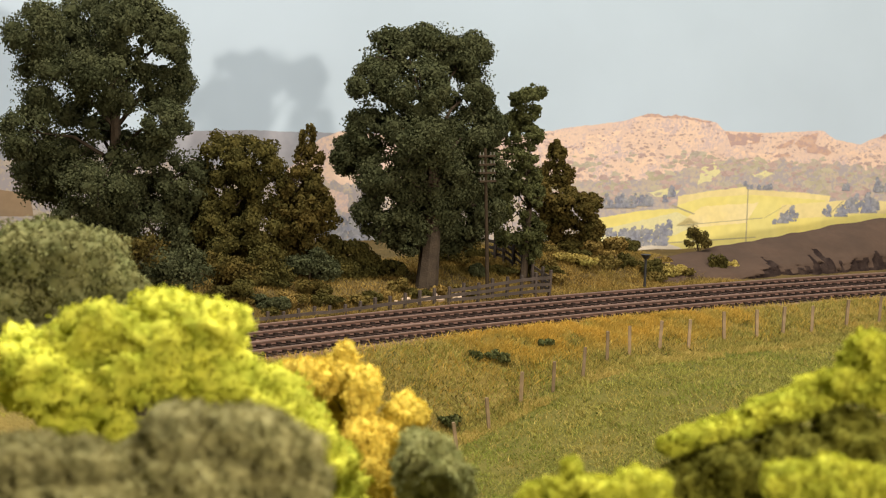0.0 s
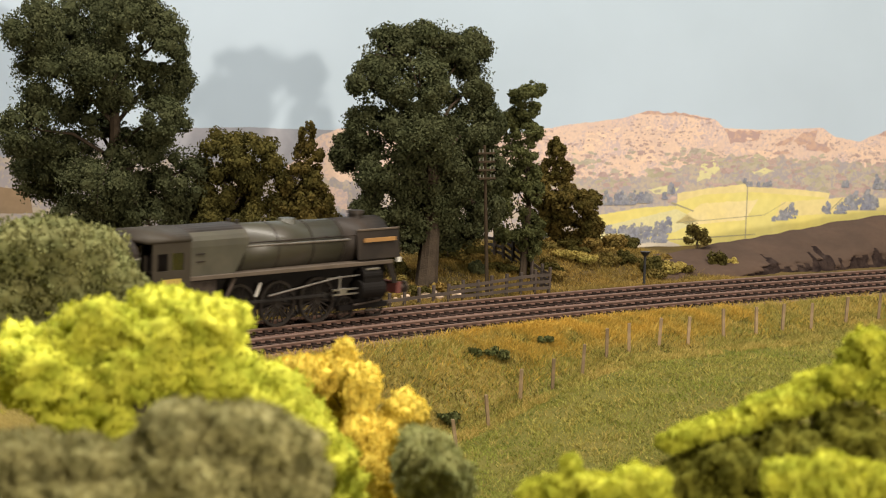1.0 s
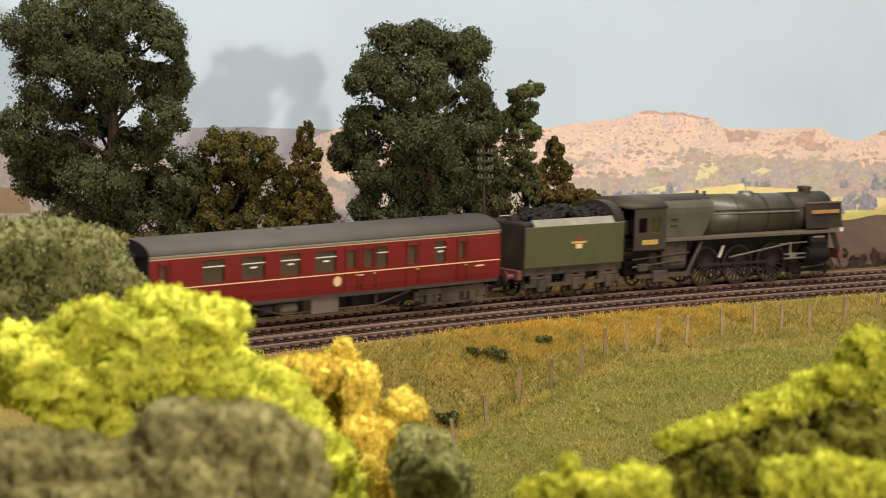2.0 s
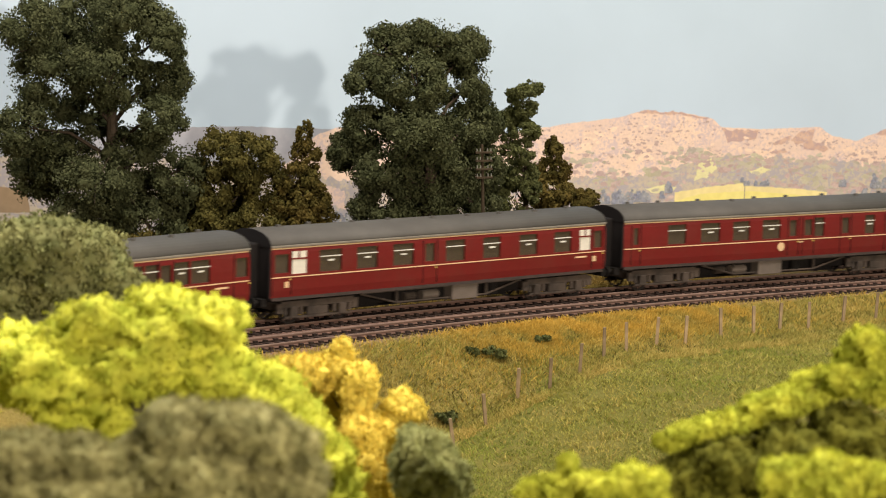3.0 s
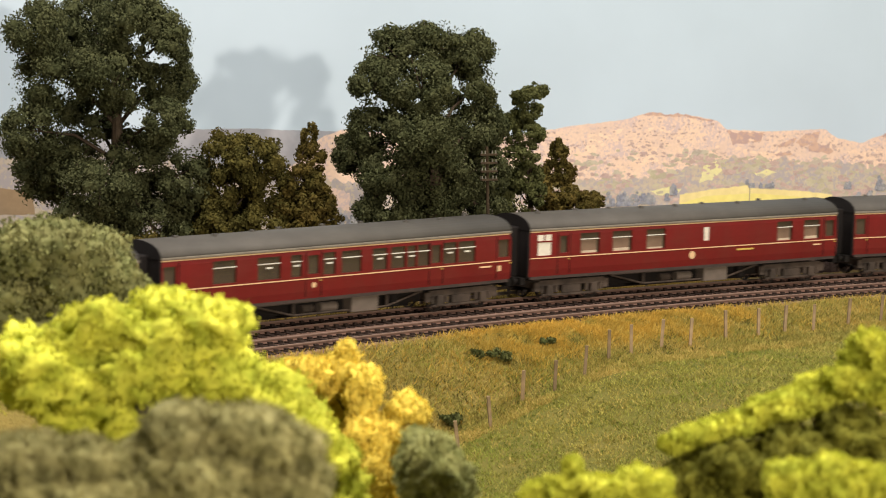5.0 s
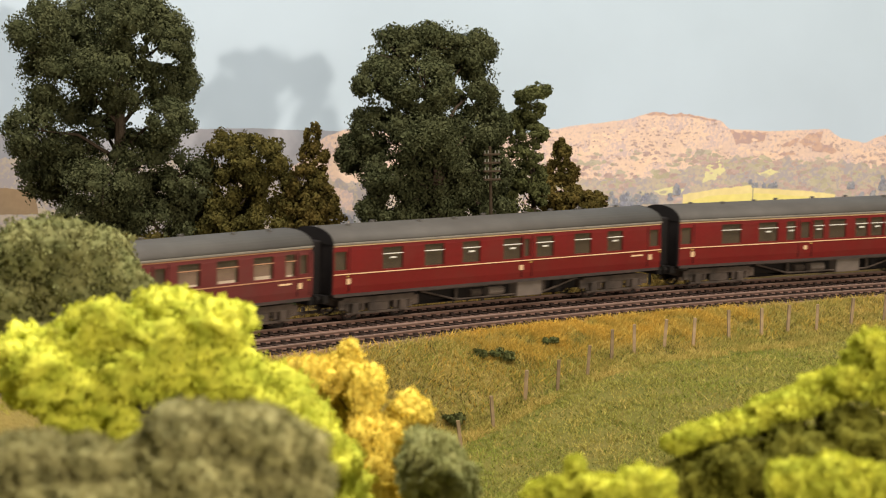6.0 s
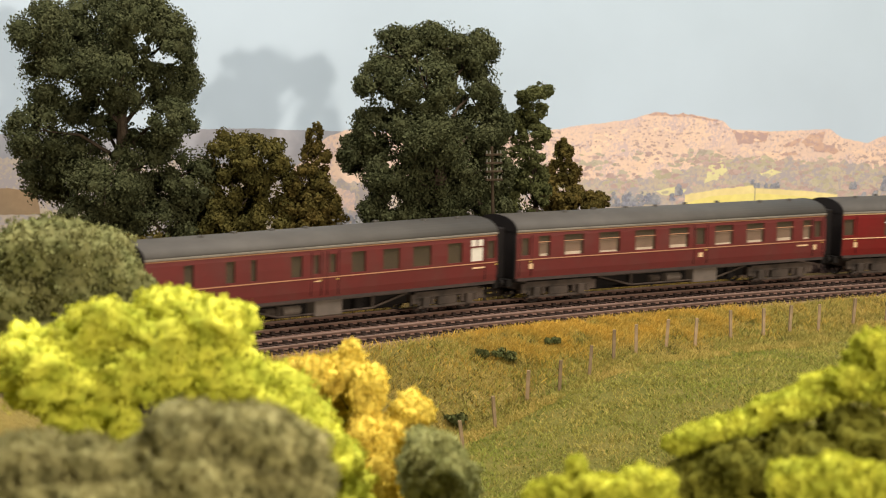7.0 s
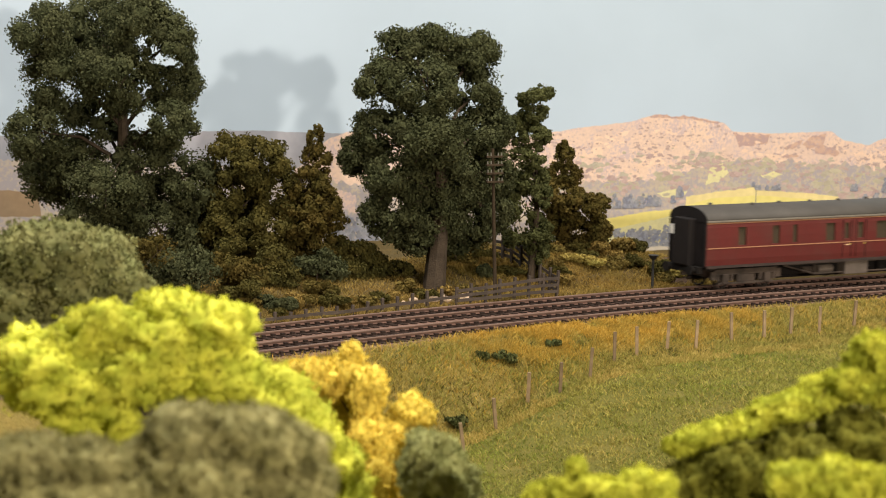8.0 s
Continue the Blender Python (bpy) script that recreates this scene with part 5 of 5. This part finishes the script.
    part("battery_box", box(fresh(), x - 2.2, x - 1.3, 0.6, 1.22, 0.45, 1.08, 0.03), M_BOXES, under)
    bm = rod(fresh(), (x - 2.3, -0.9, 0.72), (x - 1.4, -0.9, 0.72), 0.2, 0.2, 14)
    part("vacuum_cylinder", bm, M_BOXES, under)
    part("vacuum_cylinder", rod(fresh(), (x + 1.9, -0.85, 0.5), (x + 1.9, -0.85, 1.05), 0.24, 0.24, 14), M_UNDER, under)
    part("dynamo", rod(fresh(), (x - 3.2, -0.8, 0.7), (x - 2.6, -0.8, 0.7), 0.17, 0.17, 12), M_BOGIE, under)
    for xb in (-6.95, 6.95):
        b = put("bogie", ME_BOGIE, t, "weathered brown bogie", (xb, 0, 0))
        for dx in (-1.3, 1.3):
            for side in (-1, 1):
                put("wheel", ME_SMALL, b, "", (dx, side * 0.78, 0.48))
    if tail:
        part("tail_disc", box(fresh(), -HALF - 0.06, -HALF - 0.02, 0.9, 1.3, 2.5, 2.95), M_WHITE, t, "pale panel on the end")
    return t


END_MARKS = ((-8.85, 1.72, 0.2, 0.24), (8.95, 1.72, 0.2, 0.24), (8.1, 1.84, 0.7, 0.07))
MID = ((-1.8, 1.75, 0.22, 0.22),)
W_C = "d-9.09,-8.79 w-7.03,-5.92 w-5.01,-3.82 w-3.00,-1.94 w-1.12,0.03 d0.64,1.11 d1.61,2.12 w2.30,2.92 d4.12,4.60 w5.67,6.33 d7.14,7.48"
W_B = "d-9.47,-8.73 o-8.61,-7.81 w-7.12,-5.94 w-5.12,-3.98 w-3.12,-1.96 d-1.30,-0.76 w-0.13,0.99 w2.06,3.10 w4.25,5.34 w6.40,7.47 o8.01,8.69 d8.93,9.44"
W_A = "d-9.56,-8.93 w-7.09,-5.90 w-4.80,-3.59 w-3.04,-2.46 d-2.12,-1.53 w-1.29,-0.63 w-0.29,0.81 w1.44,2.27 w2.49,3.32 w3.42,3.94 w4.03,4.71 d4.84,5.40 w5.53,6.35 w6.45,7.47 d8.90,9.57"
W_D = "o-9.22,-8.43 d-7.94,-7.48 w-6.74,-5.61 w-4.83,-3.66 w-2.77,-1.61 s0.82,1.16 w5.60,6.62 w7.40,8.47 d8.88,9.47"
W_Y = "d-9.59,-8.95 w-7.03,-5.92 w-4.71,-3.61 w-2.56,-1.54 w-0.19,0.89 d1.05,1.40 w1.78,2.84 w4.11,5.15 w6.17,7.16 d8.90,9.51"
W_K = "d-9.38,-8.94 w-8.40,-7.75 w-6.94,-5.79 w-4.87,-3.63 w-2.70,-1.45 w-0.59,0.62 d1.10,1.68 w2.30,3.47 w4.35,5.51 w6.34,7.44 w8.12,8.69 d8.93,9.37"
W_H = "p-7.75,-7.25 p-5.63,-5.16 p-4.35,-4.05 p-2.23,-1.62 d-1.00,-0.70 d-0.14,0.24 p1.08,1.87 p2.85,3.81 p4.58,5.65 p6.63,7.52 o8.05,8.78 d9.04,9.51"
coaches = [
    coach(W_C, "maroon brake coach with grey roof behind the tender", spots=((0.1, 1.72, 0.42, 0.42), (8.4, 1.84, 0.5, 0.06), (1.4, 1.9, 0.3, 0.05)), boxes=-0.4),
    coach(W_B, "maroon corridor coach with white end windows", spots=END_MARKS, boxes=1.2),
    coach(W_A, "maroon open coach with many small windows", spots=MID + END_MARKS[2:], boxes=1.2),
    coach(W_D, "maroon restaurant coach with blank middle panels", spots=((0.1, 1.72, 0.36, 0.36), (3.5, 1.84, 1.1, 0.08), (8.3, 1.84, 0.5, 0.06)), seats=True, boxes=1.8),
    coach(W_A, "maroon open coach with many small windows", spots=MID + END_MARKS, boxes=1.2),
    coach(W_Y, "maroon seven-window coach with cream lining", spots=END_MARKS + ((0.9, 1.72, 0.2, 0.22),), boxes=1.6),
    coach(W_K, "dusty maroon coach with pale seats in the windows", M_MAROON_D, M_DULL, seats=True, spots=END_MARKS + ((1.4, 1.72, 0.24, 0.2),), boxes=1.9),
    coach(W_H, "dusty maroon brake coach at the tail of the train", M_MAROON_D, M_DULL, vents=False, spots=((-0.8, 1.9, 0.3, 0.05), (8.5, 1.84, 0.7, 0.07)), tail=True, boxes=0.0),
]


# ---- the locomotive: x = 0 at the front of the smoke deflectors ----
def lathe(bm, x0, x1, r0, r1, z, seg=32):
    m = Matrix.Translation(((x0 + x1) / 2, 0, z)) @ Matrix.Rotation(radians(90), 4, "Y")
    bmesh.ops.create_cone(bm, cap_ends=True, segments=seg, radius1=r0, radius2=r1, depth=x1 - x0, matrix=m)
    return bm


def rounded_barrel(bm, x0, x1, half, z0, z1, shoulder, slant=0.0):
    """A firebox: upright sides and a rounded top, its front foot set back."""
    rings = []
    for x, foot in ((x0, 0.0), (x1, slant)):
        ring = [bm.verts.new((x - foot, -half, z0))]
        for i in range(13):
            a = math.pi * i / 12
            ring.append(bm.verts.new((x, -half * math.copysign(abs(math.cos(a)) ** 0.75, math.cos(a)), shoulder + (z1 - shoulder) * math.sin(a) ** 0.8)))
        ring.append(bm.verts.new((x - foot, half, z0)))
        rings.append(ring)
    a, b = rings
    for i in range(len(a) - 1):
        bm.faces.new((a[i], a[i + 1], b[i + 1], b[i]))
    bm.faces.new(a[::-1])
    bm.faces.new(b)
    bm.faces.new((a[0], b[0], b[-1], a[-1]))
    return bm


def locomotive():
    t = thing("steam_locomotive", label="weathered dark green express steam locomotive", category="locomotive", group="engine and tender")
    bm = lathe(fresh(), -8.7, -2.9, 1.08, 0.98, 3.17)
    boiler = part("boiler", bm, M_LGREEN, t, "grimy green boiler barrel", True)
    for x in (-8.5, -6.6, -4.7, -3.0):
        r = 1.08 - 0.1 * (x + 8.7) / 5.8 + 0.012
        part("boiler_band", lathe(fresh(), x - 0.04, x + 0.04, r, r, 3.17), M_SMOKE, boiler)
    for side in (-1, 1):
        bm = rod(fresh(), (-11.3, side * 1.1, 3.58), (-0.3, side * 0.98, 3.5), 0.03)
        for x in (-10, -8, -6, -4, -2):
            rod(bm, (x, side * 0.9, 3.55), (x, side * 1.08, 3.55), 0.03)
        part("handrail", bm, M_SMOKE, boiler)
        # long highlight on the boiler, built as a bright steel rod
        part("steam_pipe", rod(fresh(), (-8.4, side * 1.05, 3.42), (-2.7, side * 0.99, 3.36), 0.05), M_STEEL, boiler, "bright rod drawn for the highlight along the boiler")
    bm = lathe(fresh(), -2.9, -0.35, 0.99, 0.99, 3.17)
    lathe(bm, -0.35, -0.22, 0.99, 0.85, 3.17)
    lathe(bm, -0.22, -0.1, 0.72, 0.6, 3.17)
    smoke = part("smokebox", bm, M_SMOKE, t, "sooty black smokebox", True)
    bm = rod(fresh(), (-1.45, 0, 4.0), (-1.45, 0, 4.34), 0.34, 0.30, 18)
    rod(bm, (-1.45, 0, 4.3), (-1.45, 0, 4.42), 0.36, 0.34, 18)
    part("chimney", bm, M_SMOKE, smoke)
    bm = rod(fresh(), (-5.3, 0, 4.05), (-5.3, 0, 4.30), 0.5, 0.34, 18)
    part("dome", bm, M_LGREEN, boiler)
    for y in (-0.25, 0.25):
        part("safety_valve", rod(fresh(), (-8.2, y, 4.15), (-8.2, y, 4.42), 0.1, 0.08, 10), M_SMOKE, boiler)
    fire = part("firebox", rounded_barrel(fresh(), -11.45, -8.3, 1.15, 2.38, 4.27, 3.55, 0.75), M_FIRE, t, "dusty grey-green firebox")
    part("firebox_cover", rounded_barrel(fresh(), -11.4, -8.32, 1.02, 3.7, 4.30, 3.75), M_SMOKE, fire)
    for z in (3.25, 2.95):
        part("washout_plug", box(fresh(), -11.0, -10.6, -1.19, -1.12, z, z + 0.06), M_SMOKE, fire)
    # footplate
    bm = box(fresh(), -11.5, -0.45, -1.32, 1.32, 2.26, 2.42, 0.02)
    foot = part("running_board", bm, M_VAL, t, "dusty brown running board edge")
    for side in (-1, 1):
        bm = fresh()
        y = side * 1.2
        vs = [bm.verts.new((x, y + d, z)) for d in (-0.03, 0.03) for x, z in ((-0.75, 2.26), (-0.4, 2.26), (-0.05, 1.4), (-0.35, 1.4))]
        for q in ((0, 1, 2, 3), (7, 6, 5, 4), (0, 4, 5, 1), (1, 5, 6, 2), (2, 6, 7, 3), (3, 7, 4, 0)):
            bm.faces.new([vs[i] for i in q])
        part("drop_plate", bm, M_SMOKE, foot)
        bm = box(fresh(), -2.42, -0.02, side * 1.27 - 0.025, side * 1.27 + 0.025, 2.5, 3.72, 0.02)
        vs = [v for v in bm.verts if v.co.z > 3.5]
        for v in vs:
            v.co.y -= side * 0.16
        d = part("smoke_deflector", bm, M_SMOKE, t, "black smoke deflector plate")
        part("deflector_stripe", box(fresh(), -2.1, -0.3, side * 1.265 - 0.035, side * 1.265 + 0.035, 3.22, 3.38), M_ORANGE, d, "amber stripe")
        part("top_edge", box(fresh(), -2.42, -0.02, side * 1.12 - 0.05, side * 1.12 + 0.05, 3.68, 3.76, 0.02), M_VAL, d, "dusty turned-in top edge")
    part("lamp_bracket", box(fresh(), -0.2, -0.02, -1.34, -1.2, 2.3, 2.5), M_WHITE, foot, "white lamp")
    frame_ob = part("frames", box(fresh(), -13.2, -0.2, -0.55, 0.55, 0.75, 2.26), M_UNDER, t)
    frame_ob.name = "main_frame"
    bm = box(fresh(), -0.1, 0.2, -1.2, 1.2, 0.95, 1.42, 0.02)
    beam = part("buffer_beam", bm, M_RED, t, "faded red buffer beam")
    for y in (-0.86, 0.86):
        bm = rod(fresh(), (0.2, y, 1.15), (0.62, y, 1.15), 0.13, 0.1, 10)
        rod(bm, (0.6, y, 1.15), (0.68, y, 1.15), 0.26, 0.26, 14)
        part("buffer", bm, M_BOGIE, beam)
    # cab with real side openings
    for side in (-1, 1):
        bm = fresh()
        y0, y1 = side * 1.33 - 0.03, side * 1.33 + 0.03
        for x0, x1, z0, z1 in ((-13.35, -11.45, 1.95, 2.75), (-13.35, -11.45, 3.42, 3.86), (-13.35, -13.1, 2.75, 3.42), (-12.6, -12.38, 2.75, 3.42), (-11.8, -11.45, 2.75, 3.42)):
            box(bm, x0, x1, y0, y1, z0, z1)
        side_ob = part("cab_side", bm, M_CAB, t, "dusty green cab side")
        pane = part("cab_window", box(fresh(), -12.4, -11.78, side * 1.32 - 0.008, side * 1.32 + 0.008, 2.73, 3.44), M_GLASS, side_ob, "glazed cab window")
        pane.visible_shadow = False
        for k in range(5):
            part("number_bar", box(fresh(), -12.85 + 0.19 * k, -12.71 + 0.19 * k, side * 1.365 - 0.008, side * 1.365 + 0.008, 2.2, 2.42), M_PLATE, side_ob, "yellow number bars")
    bm = fresh()
    roof_shell(bm, -13.6, -11.4, 1.38, 3.84, 4.32)
    part("cab_roof", bm, M_CAB, t, "dusty cab roof", True)
    part("cab_front", box(fresh(), -11.5, -11.44, -1.3, 1.3, 1.95, 3.9), M_SMOKE, t)
    part("cab_floor", box(fresh(), -13.4, -11.4, -1.28, 1.28, 1.85, 1.97), M_UNDER, t)
    # ash pan and trailing truck
    bm = fresh()
    box(bm, -11.4, -9.9, -1.1, -0.8, 1.1, 2.2, 0.05)
    box(bm, -11.4, -9.9, 0.8, 1.1, 1.1, 2.2, 0.05)
    box(bm, -11.8, -9.6, -0.7, 0.7, 0.9, 1.7, 0.05)
    part("ash_pan", bm, M_BOGIE, t, "brown weathered ash pan")
    bm = fresh()
    for side in (-1, 1):
        y = side * 1.12
        rod(bm, (-9.0, y, 2.2), (-9.85, y, 0.75), 0.08)
        box(bm, -13.0, -9.7, y - 0.07, y + 0.07, 0.62, 0.8)
        box(bm, -12.0, -11.1, y - 0.12, y + 0.12, 0.4, 0.95, 0.05)
        rod(bm, (-13.2, y, 1.15), (-10.2, y, 1.35), 0.05)
        rod(bm, (-13.2, y, 1.5), (-9.8, y, 1.7), 0.04)
        box(bm, -12.9, -12.3, y - 0.12, y + 0.1, 0.95, 1.3, 0.04)
    truck = part("trailing_truck", bm, M_BOGIE, t, "weathered trailing truck")
    for side in (-1, 1):
        put("wheel", ME_SMALL, truck, "", (-11.55, side * 0.78, 0.48))
    # bogie, cylinders
    bm = box(fresh(), -3.3, -0.3, -0.62, 0.62, 0.5, 0.85, 0.03)
    for side in (-1, 1):
        box(bm, -3.2, -0.4, side * 0.95 - 0.05, side * 0.95 + 0.05, 0.42, 0.62)
    front = part("leading_bogie", bm, M_UNDER, t)
    for x in (-2.7, -0.95):
        for side in (-1, 1):
            put("wheel", ME_SMALL, front, "", (x, side * 0.78, 0.48))
    for side in (-1, 1):
        y = side * 1.12
        bm = lathe(fresh(), -2.3, -0.95, 0.38, 0.38, 1.25, 20)
        lathe(bm, -2.15, -1.1, 0.26, 0.26, 1.82, 16)
        box(bm, -2.15, -1.1, -0.24, 0.24, 1.2, 1.85)
        for v in bm.verts:
            v.co.y += y
        cyl = part("cylinder", bm, M_UNDER, t, "black cylinder block")
        part("cylinder_cover", box(fresh(), -1.95, -1.2, y - 0.2, y + 0.2, 2.04, 2.14, 0.03), M_STEEL, cyl, "bright valve cover")
        bm = fresh()
        for z in (1.32, 1.12):
            box(bm, -3.7, -2.3, y - 0.06, y + 0.06, z - 0.035, z + 0.035)
        rod(bm, (-4.0, y, 1.82), (-2.2, y, 1.86), 0.04)
        rod(bm, (-7.2, y, 1.35), (-3.3, y, 1.85), 0.045)
        rod(bm, (-3.3, y, 1.9), (-3.3, y, 1.1), 0.04)
        part("slide_bar", bm, M_STEEL, cyl, "bright steel slide bars and valve rods")
        part("crosshead", box(fresh(), -3.35, -2.95, y - 0.1, y + 0.1, 1.08, 1.38, 0.03), M_STEEL, cyl)
        bm = fresh()
        box(bm, -8.0, -7.55, side * 0.96 - 0.03, side * 0.96 + 0.03, 1.5, 1.58)
        part("splasher_mark", rod(fresh(), (-7.75, side * 0.98, 1.35), (-7.5, side * 0.98, 1.9), 0.07, 0.05, 6), M_WHITE, t, "pale steel gear link")
        bm.free()
        bm = rod(fresh(), (-1.0, y, 0.72), (-2.5, y, 0.62), 0.05)
        rod(bm, (-1.2, y, 0.35), (-1.8, y, 0.35), 0.05)
        part("drain_pipe", bm, M_BOGIE, cyl)
    return t


def tender():
    t = thing("tender", label="dark green tender full of coal with an emblem", category="tender", group="engine and tender")
    bm = fresh()
    box(bm, -20.15, -14.15, -1.31, 1.31, 1.5, 3.32, 0.03)
    body = part("tank", bm, M_GREEN, t, "dull green tank side")
    for side in (-1, 1):
        bm = fresh()
        a = [bm.verts.new(p) for p in ((-19.6, side * 1.31, 3.32), (-14.15, side * 1.31, 3.32), (-14.2, side * 1.08, 3.62), (-19.6, side * 1.08, 3.62))]
        b = [bm.verts.new(v.co + Vector((0, -side * 0.07, -0.03))) for v in a]
        for q in ((0, 1, 2, 3), (7, 6, 5, 4), (0, 4, 5, 1), (1, 5, 6, 2), (2, 6, 7, 3), (3, 7, 4, 0)):
            bm.faces.new([(a + b)[i] for i in q])
        bmesh.ops.recalc_face_normals(bm, faces=bm.faces)
        part("raved_top", bm, M_RAVE, body, "turned-in tank top with its highlight put into a pale colour")
        bm = rod(fresh(), (-16.95, side * 1.312, 2.54), (-16.95, side * 1.325, 2.54), 0.29, 0.29, 18)
        e = part("emblem", bm, M_RED, body, "small red and yellow emblem")
        bm = box(fresh(), -17.4, -16.5, side * 1.322 - 0.005, side * 1.322 + 0.005, 2.5, 2.58)
        part("emblem_bar", bm, M_PLATE, e)
        part("emblem_foot", box(fresh(), -17.14, -16.76, side * 1.33 - 0.005, side * 1.33 + 0.005, 2.26, 2.47), M_CREAM, e)
    bm = box(fresh(), -20.2, -20.14, -1.3, 1.3, 1.4, 3.4)
    box(bm, -20.15, -19.3, -1.2, 1.2, 3.3, 3.5, 0.08)
    rod(bm, (-19.75, 0.0, 3.4), (-19.75, 0.0, 3.68), 0.3, 0.28, 14)
    part("tank_rear", bm, M_SMOKE, body, "sooty black rear of the tank")
    bm = fresh()
    roof_shell(bm, -14.75, -14.2, 1.3, 3.3, 4.22)
    part("front_bulkhead", bm, M_SMOKE, body)
    rnd = random.Random(3)
    bm = fresh()
    for _ in range(330):
        x, y = rnd.uniform(-19.3, -14.8), rnd.uniform(-1.0, 1.0)
        z = 3.3 + (0.62 * (1 - (y / 1.25) ** 2) * (0.8 + 0.2 * math.sin(x * 2.1)) + 0.12) * min(1, (x + 19.6) / 0.9)
        r = rnd.uniform(0.08, 0.22)
        m = Matrix.Translation((x, y, z)) @ Euler((rnd.random() * 6, rnd.random() * 6, 0)).to_matrix().to_4x4() @ Matrix.Diagonal((r, r * 0.8, r * 0.7, 1))
        bmesh.ops.create_icosphere(bm, subdivisions=1, radius=1, matrix=m)
    tagged(part("coal", bm, M_COAL, t, "heap of black coal"), kind="stuff")
    part("chassis", box(fresh(), -20.1, -14.1, -0.7, 0.7, 0.85, 1.5), M_UNDER, t)
    bm = fresh()
    for side in (-1, 1):
        y = side * 1.08
        box(bm, -20.1, -14.1, y - 0.05, y + 0.05, 1.15, 1.48, 0.02)
        for x in (-19.0, -16.95, -14.9):
            box(bm, x - 0.2, x + 0.2, y - 0.15, y + 0.12, 0.4, 0.95, 0.04)
            box(bm, x - 0.62, x - 0.2, y - 0.05, y + 0.05, 0.75, 1.2, 0.02)
            box(bm, x + 0.2, x + 0.62, y - 0.05, y + 0.05, 0.75, 1.2, 0.02)
            rod(bm, (x - 0.6, y - side * 0.02, 1.0), (x + 0.6, y - side * 0.02, 1.0), 0.09)
        box(bm, -20.0, -14.2, y - 0.05, y + 0.05, 0.62, 0.78)
        box(bm, -14.3, -13.9, y - 0.05, y + 0.15, 0.5, 0.62)
    side_fr = part("side_frame", bm, M_BOGIE, t, "rusty weathered axle frames")
    for x in (-19.0, -16.95, -14.9):
        for side in (-1, 1):
            put("wheel", ME_SMALL, side_fr, "", (x, side * 0.78, 0.48))
    bm = box(fresh(), -20.45, -20.2, -1.2, 1.2, 1.0, 1.42, 0.02)
    for y in (-0.86, 0.86):
        rod(bm, (-20.4, y, 1.15), (-20.95, y, 1.15), 0.12)
        rod(bm, (-20.9, y, 1.15), (-20.97, y, 1.15), 0.25, 0.25, 14)
    part("buffer_beam", bm, M_RED, t, "faded red buffer beam")
    part("fall_plate", box(fresh(), -14.2, -13.3, -1.1, 1.1, 1.75, 1.86), M_UNDER, t)
    return t


engine = locomotive()
engine_tender = tender()
drivers = [put("driving_wheel", ME_DRIVE, engine, "spoked driving wheel", (x, side * 0.8, 0.95)) for x in (-8.55, -6.45, -4.3) for side in (-1, 1)]


def coupling_rods():
    rods = []
    for side in (-1, 1):
        bm = fresh()
        box(bm, -2.3, 2.3, -0.05, 0.05, -0.06, 0.06, 0.02)
        for x in (-2.1, 0, 2.15):
            rod(bm, (x, -0.07, 0), (x, 0.07, 0), 0.12, 0.12, 12)
        r = part("coupling_rod", bm, M_WHEEL, engine, "dark steel coupling rod")
        rods.append((r, side))
    return rods


side_rods = coupling_rods()


# ---- what moves ----
def gone(t):
    """The way of the joint between the second and third coach."""
    k = t - 4
    surge = 0.5 * math.exp(-((t - 7.5) / 0.26) ** 2)
    return -117.1275 + 27.817 * k + 0.4844 * k ** 2 + 0.0806 * k ** 3 - 0.0106 * k ** 4 + surge


def riding(s, p0, p1):
    """The pose of a vehicle at the way s that rests on its pivots p0 and p1."""
    a, b = arc(s + p0), arc(s + p1)
    d = (b - a).normalized()
    o = a - d * p0
    return pose(o.x * S, o.y * S, 0, 0, 0, math.degrees(math.atan2(d.y, d.x)))


def motions():
    times = [k * 0.1 for k in range(81)]
    for i, c in enumerate(coaches):
        walk(c, [(t, riding(gone(t) + 10.31 + (1 - i) * 20.62, -6.95, 6.95)) for t in times])
    walk(engine, [(t, riding(gone(t) + 62.3, -9.0, -1.8)) for t in times])
    walk(engine_tender, [(t, riding(gone(t) + 62.3, -19.0, -14.9)) for t in times])
    ticks = [k / 30 for k in range(241)]

    def turned(t):
        return (gone(t) - gone(0)) / 0.95

    for w in drivers:
        x, y, z = (c / S for c in w.matrix_basis.translation)
        walk(w, [(t, pose(x * S, y * S, z * S, 0, math.degrees(turned(t)), 0)) for t in ticks])
    for r, side in side_rods:
        lag = 0 if side < 0 else math.pi / 2
        walk(r, [(t, pose((-6.45 + 0.33 * math.cos(lag - turned(t))) * S, side * 0.96 * S, (0.95 + 0.33 * math.sin(lag - turned(t))) * S)) for t in ticks])


motions()
